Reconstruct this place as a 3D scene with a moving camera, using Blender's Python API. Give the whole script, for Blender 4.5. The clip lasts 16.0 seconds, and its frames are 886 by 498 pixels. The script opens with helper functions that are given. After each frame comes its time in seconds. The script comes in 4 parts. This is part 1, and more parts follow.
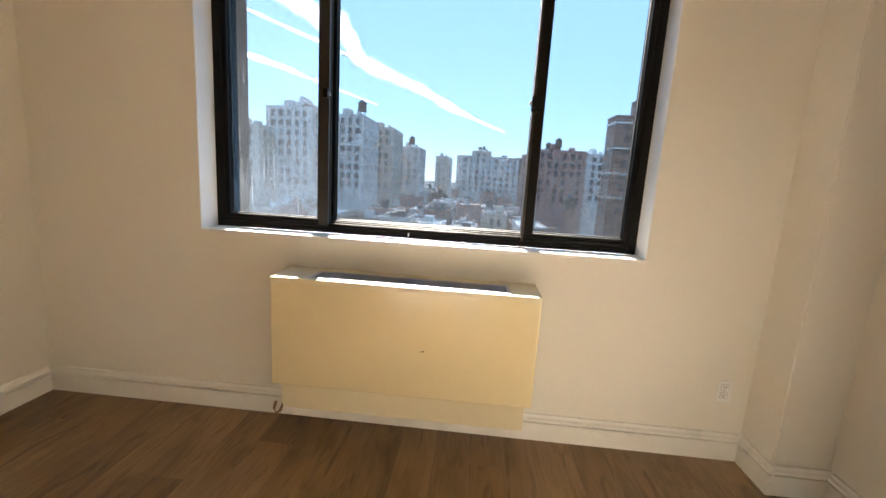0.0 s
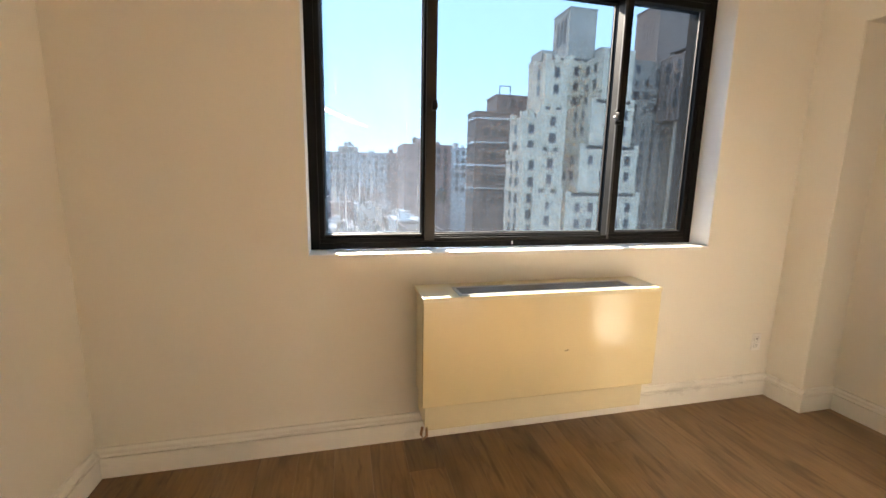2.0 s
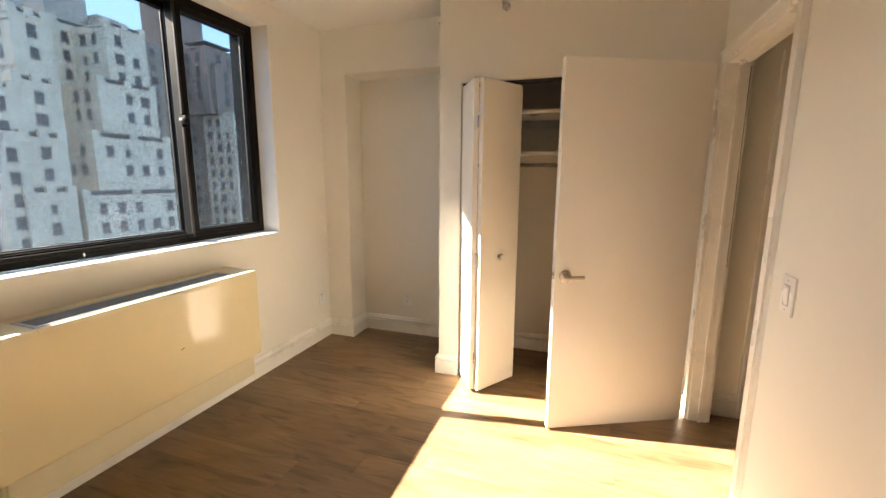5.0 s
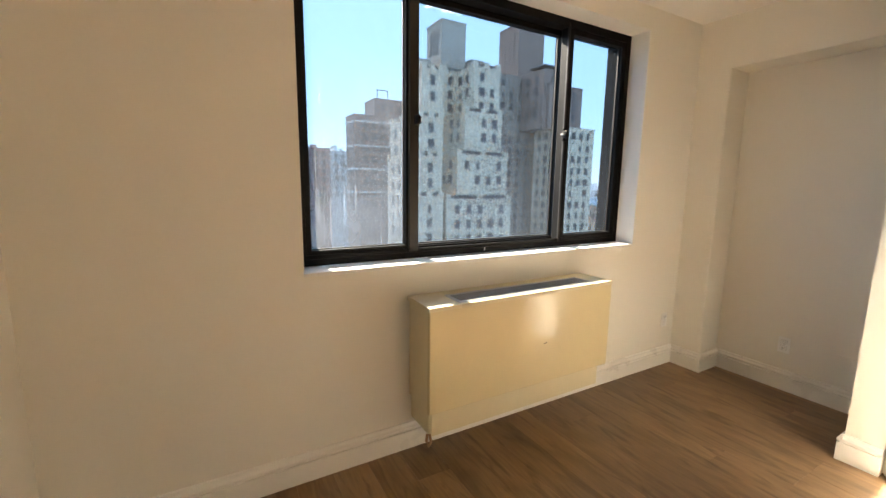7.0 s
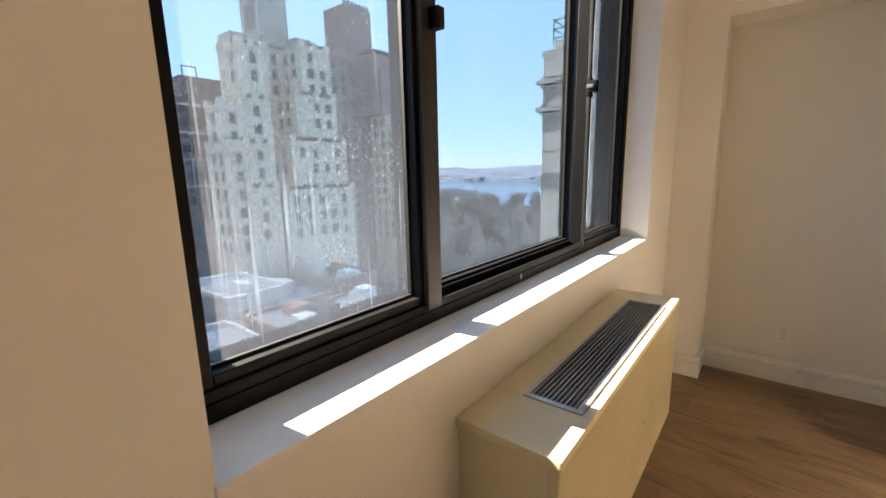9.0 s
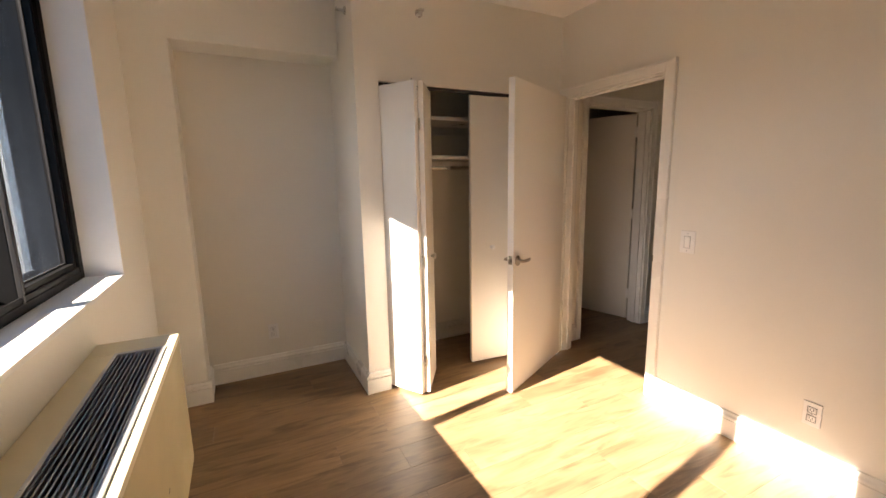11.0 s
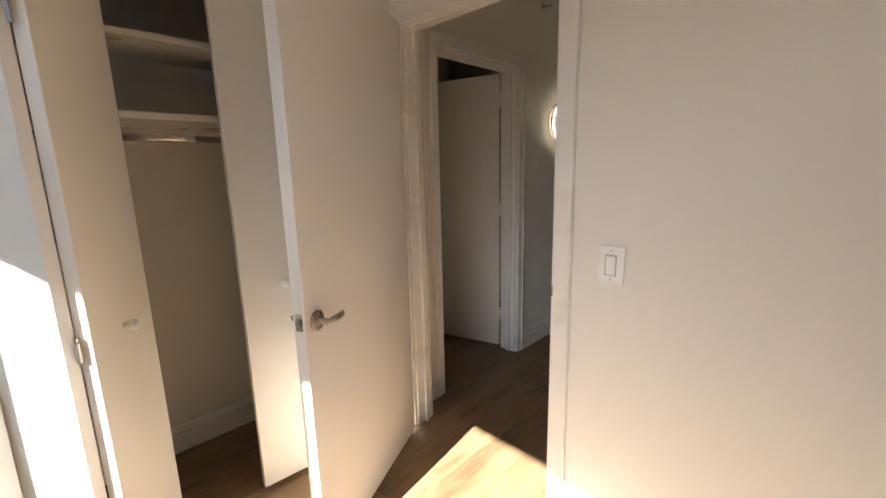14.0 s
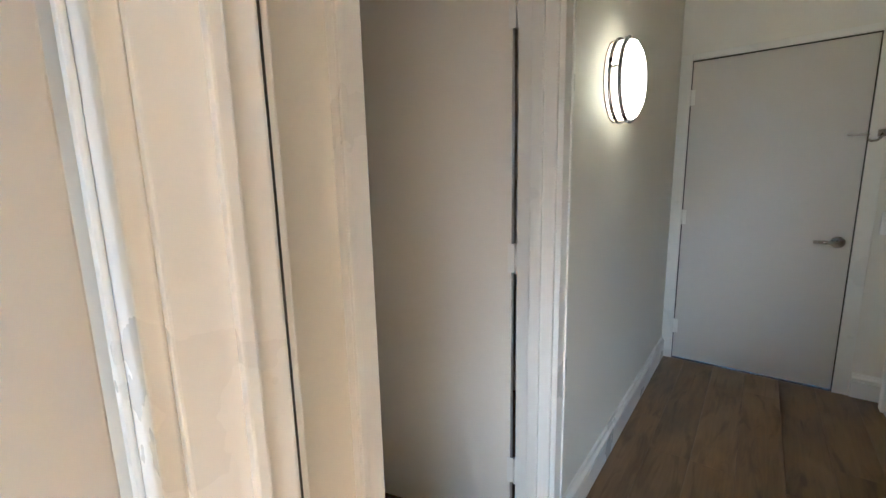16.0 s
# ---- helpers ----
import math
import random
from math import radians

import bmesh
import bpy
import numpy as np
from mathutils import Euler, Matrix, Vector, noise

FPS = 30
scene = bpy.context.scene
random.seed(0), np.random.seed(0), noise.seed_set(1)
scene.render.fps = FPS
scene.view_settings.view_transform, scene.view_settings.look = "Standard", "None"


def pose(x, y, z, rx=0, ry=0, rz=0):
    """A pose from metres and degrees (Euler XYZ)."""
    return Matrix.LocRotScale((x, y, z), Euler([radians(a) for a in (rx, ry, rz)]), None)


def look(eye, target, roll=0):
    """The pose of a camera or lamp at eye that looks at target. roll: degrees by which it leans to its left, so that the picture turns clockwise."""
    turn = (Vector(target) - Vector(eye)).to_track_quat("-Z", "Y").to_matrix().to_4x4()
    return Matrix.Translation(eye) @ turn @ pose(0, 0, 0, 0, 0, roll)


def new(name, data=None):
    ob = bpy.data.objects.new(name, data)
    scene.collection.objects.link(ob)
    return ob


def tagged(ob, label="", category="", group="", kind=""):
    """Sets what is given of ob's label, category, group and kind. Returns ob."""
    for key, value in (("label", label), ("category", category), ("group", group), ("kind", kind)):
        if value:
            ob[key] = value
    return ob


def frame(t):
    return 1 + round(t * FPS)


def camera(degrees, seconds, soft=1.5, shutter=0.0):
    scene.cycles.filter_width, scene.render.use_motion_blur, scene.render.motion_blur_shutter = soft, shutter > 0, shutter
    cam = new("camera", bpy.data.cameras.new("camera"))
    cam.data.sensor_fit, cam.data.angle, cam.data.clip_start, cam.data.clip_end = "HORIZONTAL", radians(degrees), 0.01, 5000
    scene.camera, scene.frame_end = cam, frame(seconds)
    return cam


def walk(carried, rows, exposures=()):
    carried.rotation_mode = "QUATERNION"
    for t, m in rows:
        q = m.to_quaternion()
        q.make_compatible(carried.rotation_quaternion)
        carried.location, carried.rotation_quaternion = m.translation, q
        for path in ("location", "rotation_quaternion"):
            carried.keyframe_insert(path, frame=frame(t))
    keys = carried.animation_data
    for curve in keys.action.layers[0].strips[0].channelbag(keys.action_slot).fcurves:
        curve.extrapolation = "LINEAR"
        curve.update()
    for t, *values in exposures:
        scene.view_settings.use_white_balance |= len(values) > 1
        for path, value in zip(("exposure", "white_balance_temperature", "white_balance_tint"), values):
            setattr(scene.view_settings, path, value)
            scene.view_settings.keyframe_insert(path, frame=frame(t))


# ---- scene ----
cam = camera(94.2, 16.0, soft=1.5)
PATH = [
    (0, (0.047, 0.162, 1.37), (-0.098, 2.128, 1.033), 3.5),
    (0.5, (-0.282, 0.242, 1.397), (-0.365, 2.212, 1.057), 3.4),
    (1, (-0.651, 0.317, 1.425), (-0.6, 2.287, 1.085), 2.7),
    (1.5, (-0.978, 0.23, 1.431), (-0.752, 2.189, 1.094), 1.7),
    (2, (-1.246, 0.215, 1.404), (-0.786, 2.132, 1.068), 1.1),
    (2.5, (-1.483, 0.256, 1.451), (-0.745, 2.078, 1.084), 0.9),
    (3, (-1.692, 0.219, 1.434), (-0.642, 1.883, 1.075), 0.4),
    (3.5, (-1.715, 0.126, 1.44), (-0.379, 1.572, 1.088), 0.1),
    (4, (-1.667, 0.109, 1.431), (-0.075, 1.27, 1.089), 0.2),
    (4.2, (-1.661, 0.09, 1.433), (0.009, 1.14, 1.099), 0.1),
    (6.3, (-1.683, 0.03, 1.459), (-0.24, 1.393, 1.208), 0.1),
    (6.5, (-1.699, 0.076, 1.464), (-0.384, 1.559, 1.198), 0.2),
    (7, (-1.784, 0.35, 1.44), (-0.802, 2.064, 1.13), 0.8),
    (7.5, (-1.858, 0.721, 1.452), (-1.163, 2.561, 1.093), 0.5),
    (8, (-1.815, 1.164, 1.466), (-1.136, 2.999, 1.051), -0.2),
    (8.5, (-1.746, 1.492, 1.429), (-0.705, 3.159, 1.057), -1.0),
    (9, (-1.599, 1.727, 1.426), (-0.063, 2.953, 1.054), -1.2),
    (9.5, (-1.488, 1.828, 1.443), (0.388, 2.412, 1.069), -1.1),
    (10, (-1.469, 1.849, 1.451), (0.498, 1.795, 1.091), -0.9),
    (10.2, (-1.485, 1.826, 1.449), (0.462, 1.529, 1.1), -0.9),
    (12.3, (-1.511, 1.665, 1.452), (0.139, 0.579, 1.14), -1.6),
    (12.5, (-1.43, 1.599, 1.427), (0.2, 0.489, 1.092), -1.6),
    (13, (-1.163, 1.315, 1.4), (0.402, 0.125, 1.03), -1.4),
    (13.5, (-0.851, 1.057, 1.375), (0.633, -0.23, 1.0), -1.5),
    (14, (-0.538, 0.756, 1.386), (0.841, -0.642, 1.006), -1.4),
    (14.5, (-0.194, 0.454, 1.386), (1.081, -1.042, 1.014), -1.4),
    (15, (0.151, 0.19, 1.385), (1.331, -1.38, 1.008), -1.7),
    (15.2, (0.252, 0.049, 1.36), (1.424, -1.529, 0.99), -1.7),
    (15.6, (0.455, -0.237, 1.377), (1.622, -1.821, 1.018), -1.6),
    (16, (0.65, -0.485, 1.354), (1.854, -2.045, 1.017), -1.3),
]
GAPS = [
    (5.2, (-1.63, 0.06, 1.435), (0.23, 0.67, 1.10), 0.4),
    (11.2, (-1.49, 1.74, 1.44), (0.27, 0.78, 1.11), -1.1),
]
EXPOSURES = [(0.0, 3.94, 6600, 9), (1.5, 3.88, 6800, 9), (2.0, 4.17, 6900, 10), (3.5, 4.12, 6900, 10), (7.0, 4.05, 6750, 8), (8.5, 3.92, 6900, 10), (9.5, 3.74, 6950, 14), (10.2, 3.75, 6950, 15), (12.5, 3.8, 6050, 13), (14.0, 3.83, 5700, 7), (15.0, 4.45, 5650, 4), (16.0, 5.32, 4900, 2)]
walk(cam, [(t, look(e, g, r)) for t, e, g, r in sorted(PATH + GAPS)], EXPOSURES)

# ---- light ----
SUN = Vector((-0.158, 1.0, 0.73)).normalized()
world = bpy.data.worlds.new("world")
scene.world = world
world.use_nodes = True
wn = world.node_tree
sky = wn.nodes.new("ShaderNodeTexSky")
sky.sky_type = "NISHITA"
sky.sun_disc = False
sky.sun_elevation = math.asin(SUN.z)
sky.sun_rotation = math.atan2(SUN.x, SUN.y)
sky.altitude, sky.air_density, sky.dust_density, sky.ozone_density = 50, 1.0, 0.0, 3.0
wn.nodes["Background"].inputs[1].default_value = 0.15
clear_air = wn.nodes.new("ShaderNodeVectorMath")      # the even blue of a high clear sky
clear_air.operation = "MULTIPLY_ADD"
clear_air.inputs[1].default_value = (0.42, 0.42, 0.42)
clear_air.inputs[2].default_value = (2.75, 5.35, 8.8)
wn.links.new(sky.outputs[0], clear_air.inputs[0])
wn.links.new(clear_air.outputs[0], wn.nodes["Background"].inputs[0])
lamp = bpy.data.lights.new("sun", "SUN")
lamp.energy, lamp.angle, lamp.color = 3.2, radians(0.55), (1.0, 0.91, 0.80)
sun = new("sun", lamp)
sun.matrix_world = look(SUN * 60, (0, 0, 0))


# ---- materials ----
def mat(name, color, rough=0.6, metal=0.0, bump=0.0, bump_scale=60.0, vary=0.06, scale=3.0, stretch=(1, 1, 1), spec=0.5, rnd=0.0, rough_vary=0.08):
    """A principled surface with variation at a broad and a fine scale, and fine relief."""
    m = bpy.data.materials.new(name)
    m.use_nodes = True
    nt = m.node_tree
    bs = nt.nodes["Principled BSDF"]
    tc = nt.nodes.new("ShaderNodeTexCoord")
    mp = nt.nodes.new("ShaderNodeMapping")
    mp.inputs["Scale"].default_value = stretch
    nt.links.new(tc.outputs["Object"], mp.inputs[0])
    big = nt.nodes.new("ShaderNodeTexNoise")
    big.inputs["Scale"].default_value, big.inputs["Detail"].default_value = scale, 5
    fine = nt.nodes.new("ShaderNodeTexNoise")
    fine.inputs["Scale"].default_value, fine.inputs["Detail"].default_value = bump_scale, 3
    for n in (big, fine):
        nt.links.new(mp.outputs[0], n.inputs["Vector"])
    add = nt.nodes.new("ShaderNodeMath")
    add.operation = "MULTIPLY_ADD"
    add.inputs[1].default_value = 0.35
    nt.links.new(fine.outputs["Fac"], add.inputs[0])
    nt.links.new(big.outputs["Fac"], add.inputs[2])
    mr = nt.nodes.new("ShaderNodeMapRange")
    mr.inputs["From Min"].default_value, mr.inputs["From Max"].default_value = 0.35, 1.0
    mr.inputs["To Min"].default_value, mr.inputs["To Max"].default_value = 1 - vary, 1 + vary
    nt.links.new(add.outputs[0], mr.inputs["Value"])
    last = mr.outputs[0]
    if rnd:
        oi = nt.nodes.new("ShaderNodeObjectInfo")
        rr = nt.nodes.new("ShaderNodeMapRange")
        rr.inputs["To Min"].default_value, rr.inputs["To Max"].default_value = 1 - rnd, 1 + rnd
        nt.links.new(oi.outputs["Random"], rr.inputs["Value"])
        mu = nt.nodes.new("ShaderNodeMath")
        mu.operation = "MULTIPLY"
        nt.links.new(last, mu.inputs[0])
        nt.links.new(rr.outputs[0], mu.inputs[1])
        last = mu.outputs[0]
    mx = nt.nodes.new("ShaderNodeVectorMath")
    mx.operation = "SCALE"
    mx.inputs[0].default_value = color
    nt.links.new(last, mx.inputs["Scale"])
    nt.links.new(mx.outputs[0], bs.inputs["Base Color"])
    rv = nt.nodes.new("ShaderNodeMapRange")
    rv.inputs["From Min"].default_value, rv.inputs["From Max"].default_value = 0.3, 0.7
    rv.inputs["To Min"].default_value, rv.inputs["To Max"].default_value = max(0.02, rough - rough_vary), min(1, rough + rough_vary)
    nt.links.new(big.outputs["Fac"], rv.inputs["Value"])
    nt.links.new(rv.outputs[0], bs.inputs["Roughness"])
    bs.inputs["Metallic"].default_value = metal
    bs.inputs["Specular IOR Level"].default_value = spec
    if bump:
        bp = nt.nodes.new("ShaderNodeBump")
        bp.inputs["Strength"].default_value, bp.inputs["Distance"].default_value = bump, 0.002
        nt.links.new(fine.outputs["Fac"], bp.inputs["Height"])
        nt.links.new(bp.outputs[0], bs.inputs["Normal"])
    return m


def emitter(name, color, strength):
    m = bpy.data.materials.new(name)
    m.use_nodes = True
    bs = m.node_tree.nodes["Principled BSDF"]
    bs.inputs["Base Color"].default_value = (*color, 1)
    bs.inputs["Emission Color"].default_value = (*color, 1)
    bs.inputs["Emission Strength"].default_value = strength
    return m


def wood_floor():
    """Oak-look vinyl plank: long grain, dark mineral streaks and small knots, each plank of its own tone."""
    m = bpy.data.materials.new("oak_plank")
    m.use_nodes = True
    nt = m.node_tree
    bs = nt.nodes["Principled BSDF"]
    tc = nt.nodes.new("ShaderNodeTexCoord")
    oi = nt.nodes.new("ShaderNodeObjectInfo")
    off = nt.nodes.new("ShaderNodeVectorMath")
    off.operation = "MULTIPLY_ADD"
    off.inputs[1].default_value = (37.0, 53.0, 11.0)
    cb = nt.nodes.new("ShaderNodeCombineXYZ")
    for k in range(3):
        nt.links.new(oi.outputs["Random"], cb.inputs[k])
    nt.links.new(cb.outputs[0], off.inputs[0])
    nt.links.new(tc.outputs["Object"], off.inputs[2])

    def tex(sc, det, sx, sy, dist=0.0):
        mp = nt.nodes.new("ShaderNodeMapping")
        mp.inputs["Scale"].default_value = (sx, sy, 1)
        nt.links.new(off.outputs[0], mp.inputs[0])
        n = nt.nodes.new("ShaderNodeTexNoise")
        n.inputs["Scale"].default_value, n.inputs["Detail"].default_value, n.inputs["Distortion"].default_value = sc, det, dist
        nt.links.new(mp.outputs[0], n.inputs["Vector"])
        return n
    cloud = tex(2.2, 4, 2.6, 0.8, 0.6)
    grain = tex(9.0, 6, 9.0, 0.55, 0.4)
    streak = tex(2.6, 5, 5.5, 0.95, 1.4)
    ramp = nt.nodes.new("ShaderNodeValToRGB")
    ramp.color_ramp.elements[0].position, ramp.color_ramp.elements[0].color = 0.30, (0.150, 0.090, 0.043, 1)
    ramp.color_ramp.elements[1].position, ramp.color_ramp.elements[1].color = 0.72, (0.345, 0.222, 0.115, 1)
    sm = nt.nodes.new("ShaderNodeMath")
    sm.operation = "MULTIPLY_ADD"
    sm.inputs[1].default_value = 0.32
    nt.links.new(grain.outputs["Fac"], sm.inputs[0])
    hf = nt.nodes.new("ShaderNodeMath")
    hf.operation = "MULTIPLY"
    hf.inputs[1].default_value = 0.68
    nt.links.new(cloud.outputs["Fac"], hf.inputs[0])
    nt.links.new(hf.outputs[0], sm.inputs[2])
    nt.links.new(sm.outputs[0], ramp.inputs[0])
    dark = nt.nodes.new("ShaderNodeMapRange")
    dark.inputs["From Min"].default_value, dark.inputs["From Max"].default_value = 0.52, 0.72
    dark.inputs["To Min"].default_value, dark.inputs["To Max"].default_value = 0.0, 0.62
    nt.links.new(streak.outputs["Fac"], dark.inputs["Value"])
    mix = nt.nodes.new("ShaderNodeMix")
    mix.data_type = "RGBA"
    mix.inputs["B"].default_value = (0.075, 0.038, 0.018, 1)
    nt.links.new(dark.outputs[0], mix.inputs["Factor"])
    nt.links.new(ramp.outputs[0], mix.inputs["A"])
    tone = nt.nodes.new("ShaderNodeMapRange")
    tone.inputs["To Min"].default_value, tone.inputs["To Max"].default_value = 0.86, 1.14
    nt.links.new(oi.outputs["Random"], tone.inputs["Value"])
    sc = nt.nodes.new("ShaderNodeVectorMath")
    sc.operation = "SCALE"
    nt.links.new(mix.outputs["Result"], sc.inputs[0])
    nt.links.new(tone.outputs[0], sc.inputs["Scale"])
    nt.links.new(sc.outputs[0], bs.inputs["Base Color"])
    rv = nt.nodes.new("ShaderNodeMapRange")
    rv.inputs["To Min"].default_value, rv.inputs["To Max"].default_value = 0.36, 0.55
    nt.links.new(grain.outputs["Fac"], rv.inputs["Value"])
    nt.links.new(rv.outputs[0], bs.inputs["Roughness"])
    bp = nt.nodes.new("ShaderNodeBump")
    bp.inputs["Strength"].default_value, bp.inputs["Distance"].default_value = 0.12, 0.001
    nt.links.new(grain.outputs["Fac"], bp.inputs["Height"])
    nt.links.new(bp.outputs[0], bs.inputs["Normal"])
    return m


def dirty_glass(name, amount, low, high, streaks):
    """Window glass, darkly tinted to dim the view outdoors, with a film of dust, rain runs and splashes, thicker
    towards the bottom rail.
    """
    m = bpy.data.materials.new(name)
    m.use_nodes = True
    nt = m.node_tree
    nt.nodes.remove(nt.nodes["Principled BSDF"])
    out = nt.nodes["Material Output"]
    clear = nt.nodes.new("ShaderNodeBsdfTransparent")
    # about 5% passes: added tint that balances outdoor brightness against the room
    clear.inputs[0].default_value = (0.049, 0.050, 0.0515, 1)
    gloss = nt.nodes.new("ShaderNodeBsdfGlossy")
    gloss.inputs["Roughness"].default_value = 0.02
    lw = nt.nodes.new("ShaderNodeLayerWeight")
    pw = nt.nodes.new("ShaderNodeMath")
    pw.operation = "POWER"
    pw.inputs[1].default_value = 4.0
    nt.links.new(lw.outputs["Facing"], pw.inputs[0])
    fr = nt.nodes.new("ShaderNodeMath")
    fr.operation = "MULTIPLY_ADD"
    fr.inputs[1].default_value, fr.inputs[2].default_value = 0.06, 0.003
    nt.links.new(pw.outputs[0], fr.inputs[0])
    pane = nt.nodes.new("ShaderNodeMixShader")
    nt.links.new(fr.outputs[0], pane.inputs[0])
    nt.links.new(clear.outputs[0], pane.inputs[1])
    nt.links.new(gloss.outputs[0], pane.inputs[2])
    film = nt.nodes.new("ShaderNodeBsdfTranslucent")
    film.inputs[0].default_value = (0.86, 0.86, 0.86, 1)
    tc = nt.nodes.new("ShaderNodeTexCoord")

    def noise_at(sx, sz, sc, det):
        mp = nt.nodes.new("ShaderNodeMapping")
        mp.inputs["Scale"].default_value = (sx, 1, sz)
        nt.links.new(tc.outputs["Object"], mp.inputs[0])
        n = nt.nodes.new("ShaderNodeTexNoise")
        n.inputs["Scale"].default_value, n.inputs["Detail"].default_value = sc, det
        nt.links.new(mp.outputs[0], n.inputs["Vector"])
        return n.outputs["Fac"]

    def ramp(src, a, b, c, d):
        r = nt.nodes.new("ShaderNodeMapRange")
        for k, v in zip(("From Min", "From Max", "To Min", "To Max"), (a, b, c, d)):
            r.inputs[k].default_value = v
        nt.links.new(src, r.inputs["Value"])
        return r.outputs[0]

    def math2(op, a, b):
        n = nt.nodes.new("ShaderNodeMath")
        n.operation = op
        for k, v in enumerate((a, b)):
            if isinstance(v, float):
                n.inputs[k].default_value = v
            else:
                nt.links.new(v, n.inputs[k])
        return n.outputs[0]
    sep = nt.nodes.new("ShaderNodeSeparateXYZ")
    nt.links.new(tc.outputs["Object"], sep.inputs[0])
    height = ramp(sep.outputs["Z"], low, high, 1.0, 0.0)
    runs = ramp(noise_at(1.0, 0.03, 85, 2), 0.615, 0.67, 0.0, streaks)
    runs = math2("MULTIPLY", runs, ramp(noise_at(1.0, 0.6, 3.5, 2), 0.45, 0.65, 0.0, 1.0))
    spots = ramp(noise_at(1.0, 0.8, 150, 3), 0.635, 0.68, 0.0, streaks * 1.1)
    spots = math2("MULTIPLY", spots, ramp(noise_at(1.0, 1.0, 5, 2), 0.44, 0.60, 0.0, 1.0))
    cloudy = ramp(noise_at(1.0, 0.7, 4, 4), 0.3, 0.75, 0.25, 1.0)
    dirt = math2("MULTIPLY", math2("ADD", math2("ADD", runs, spots), math2("MULTIPLY", cloudy, amount)), height)
    # even veil: thin dust that also stands in for outdoor haze
    dirt = math2("ADD", dirt, amount * 0.28)
    whole = nt.nodes.new("ShaderNodeMixShader")
    nt.links.new(dirt, whole.inputs[0])
    nt.links.new(pane.outputs[0], whole.inputs[1])
    nt.links.new(film.outputs[0], whole.inputs[2])
    nt.links.new(whole.outputs[0], out.inputs[0])
    return m


def clear_glass():
    """The clean room side of a pane."""
    m = bpy.data.materials.new("clear_glass")
    m.use_nodes = True
    nt = m.node_tree
    nt.nodes.remove(nt.nodes["Principled BSDF"])
    thin, gloss, mx = nt.nodes.new("ShaderNodeBsdfTransparent"), nt.nodes.new("ShaderNodeBsdfGlossy"), nt.nodes.new("ShaderNodeMixShader")
    gloss.inputs["Roughness"].default_value = 0.02
    mx.inputs[0].default_value = 0.003
    nt.links.new(thin.outputs[0], mx.inputs[1])
    nt.links.new(gloss.outputs[0], mx.inputs[2])
    nt.links.new(mx.outputs[0], nt.nodes["Material Output"].inputs[0])
    return m


M = {}
M["clear"] = clear_glass()
M["wall"] = mat("painted_plaster", (0.835, 0.80, 0.715), 0.55, bump=0.10, bump_scale=120, vary=0.025, scale=1.3)
M["ceiling"] = mat("ceiling_paint", (0.86, 0.83, 0.77), 0.8, bump=0.10, bump_scale=120, vary=0.02, scale=1.2)
M["trim"] = mat("trim_gloss_white", (0.86, 0.835, 0.775), 0.32, bump=0.05, bump_scale=40, vary=0.03, scale=4)
M["sill"] = mat("sill_white", (0.82, 0.80, 0.76), 0.45, bump=0.06, bump_scale=70, vary=0.03, scale=5)
M["door"] = mat("door_paint", (0.84, 0.79, 0.70), 0.36, bump=0.06, bump_scale=50, vary=0.02, scale=2)
M["dark"] = mat("closet_paint", (0.55, 0.46, 0.36), 0.7, bump=0.1, bump_scale=90, vary=0.03, scale=1.5)
M["floor"] = wood_floor()
M["sub"] = mat("subfloor", (0.05, 0.035, 0.025), 0.9)
M["black"] = mat("bronze_anodised", (0.007, 0.0065, 0.006), 0.5, metal=0.0, spec=0.12, bump=0.04, bump_scale=90, vary=0.25, scale=7)
M["strip"] = mat("grey_aluminium_strip", (0.030, 0.027, 0.024), 0.45, metal=0.3, vary=0.1, scale=6, stretch=(1, 1, 0.2))
M["ac"] = mat("cream_enamel", (0.76, 0.66, 0.41), 0.15, bump=0.04, bump_scale=12, vary=0.035, scale=2.5)
M["ac2"] = mat("cream_enamel_dull", (0.72, 0.645, 0.44), 0.42, bump=0.05, bump_scale=30, vary=0.04, scale=4)
M["grille"] = mat("grille_aluminium", (0.55, 0.55, 0.55), 0.35, metal=0.7, vary=0.06, scale=8)
M["slat"] = mat("grille_slat_dark", (0.28, 0.28, 0.28), 0.45, metal=0.5, vary=0.1, scale=9)
# near-black colour for the shade inside the heater
M["duct_shade"] = mat("near_black_shade", (0.012, 0.012, 0.012), 0.8)
M["backing"] = mat("duct_grey", (0.45, 0.45, 0.44), 0.6, vary=0.1, scale=10)
M["chrome"] = mat("satin_chrome", (0.62, 0.60, 0.57), 0.24, metal=1.0, vary=0.04, scale=12)
M["nickel"] = mat("brushed_nickel", (0.40, 0.355, 0.30), 0.30, metal=1.0, vary=0.06, scale=12)
M["plastic"] = mat("white_plastic", (0.90, 0.885, 0.85), 0.28, vary=0.01)
M["slot"] = mat("slot_dark", (0.03, 0.03, 0.03), 0.6)
M["tile"] = mat("pale_floor_tile", (0.55, 0.54, 0.52), 0.35, vary=0.05, scale=5)
M["copper"] = mat("copper_pipe", (0.35, 0.22, 0.13), 0.4, metal=0.9, vary=0.1, scale=8)
M["glow"] = emitter("lamp_glass", (1.0, 0.80, 0.52), 0.5)
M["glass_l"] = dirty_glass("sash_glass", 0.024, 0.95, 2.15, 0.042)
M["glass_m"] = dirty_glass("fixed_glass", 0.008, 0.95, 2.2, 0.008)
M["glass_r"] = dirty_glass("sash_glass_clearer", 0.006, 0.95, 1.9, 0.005)


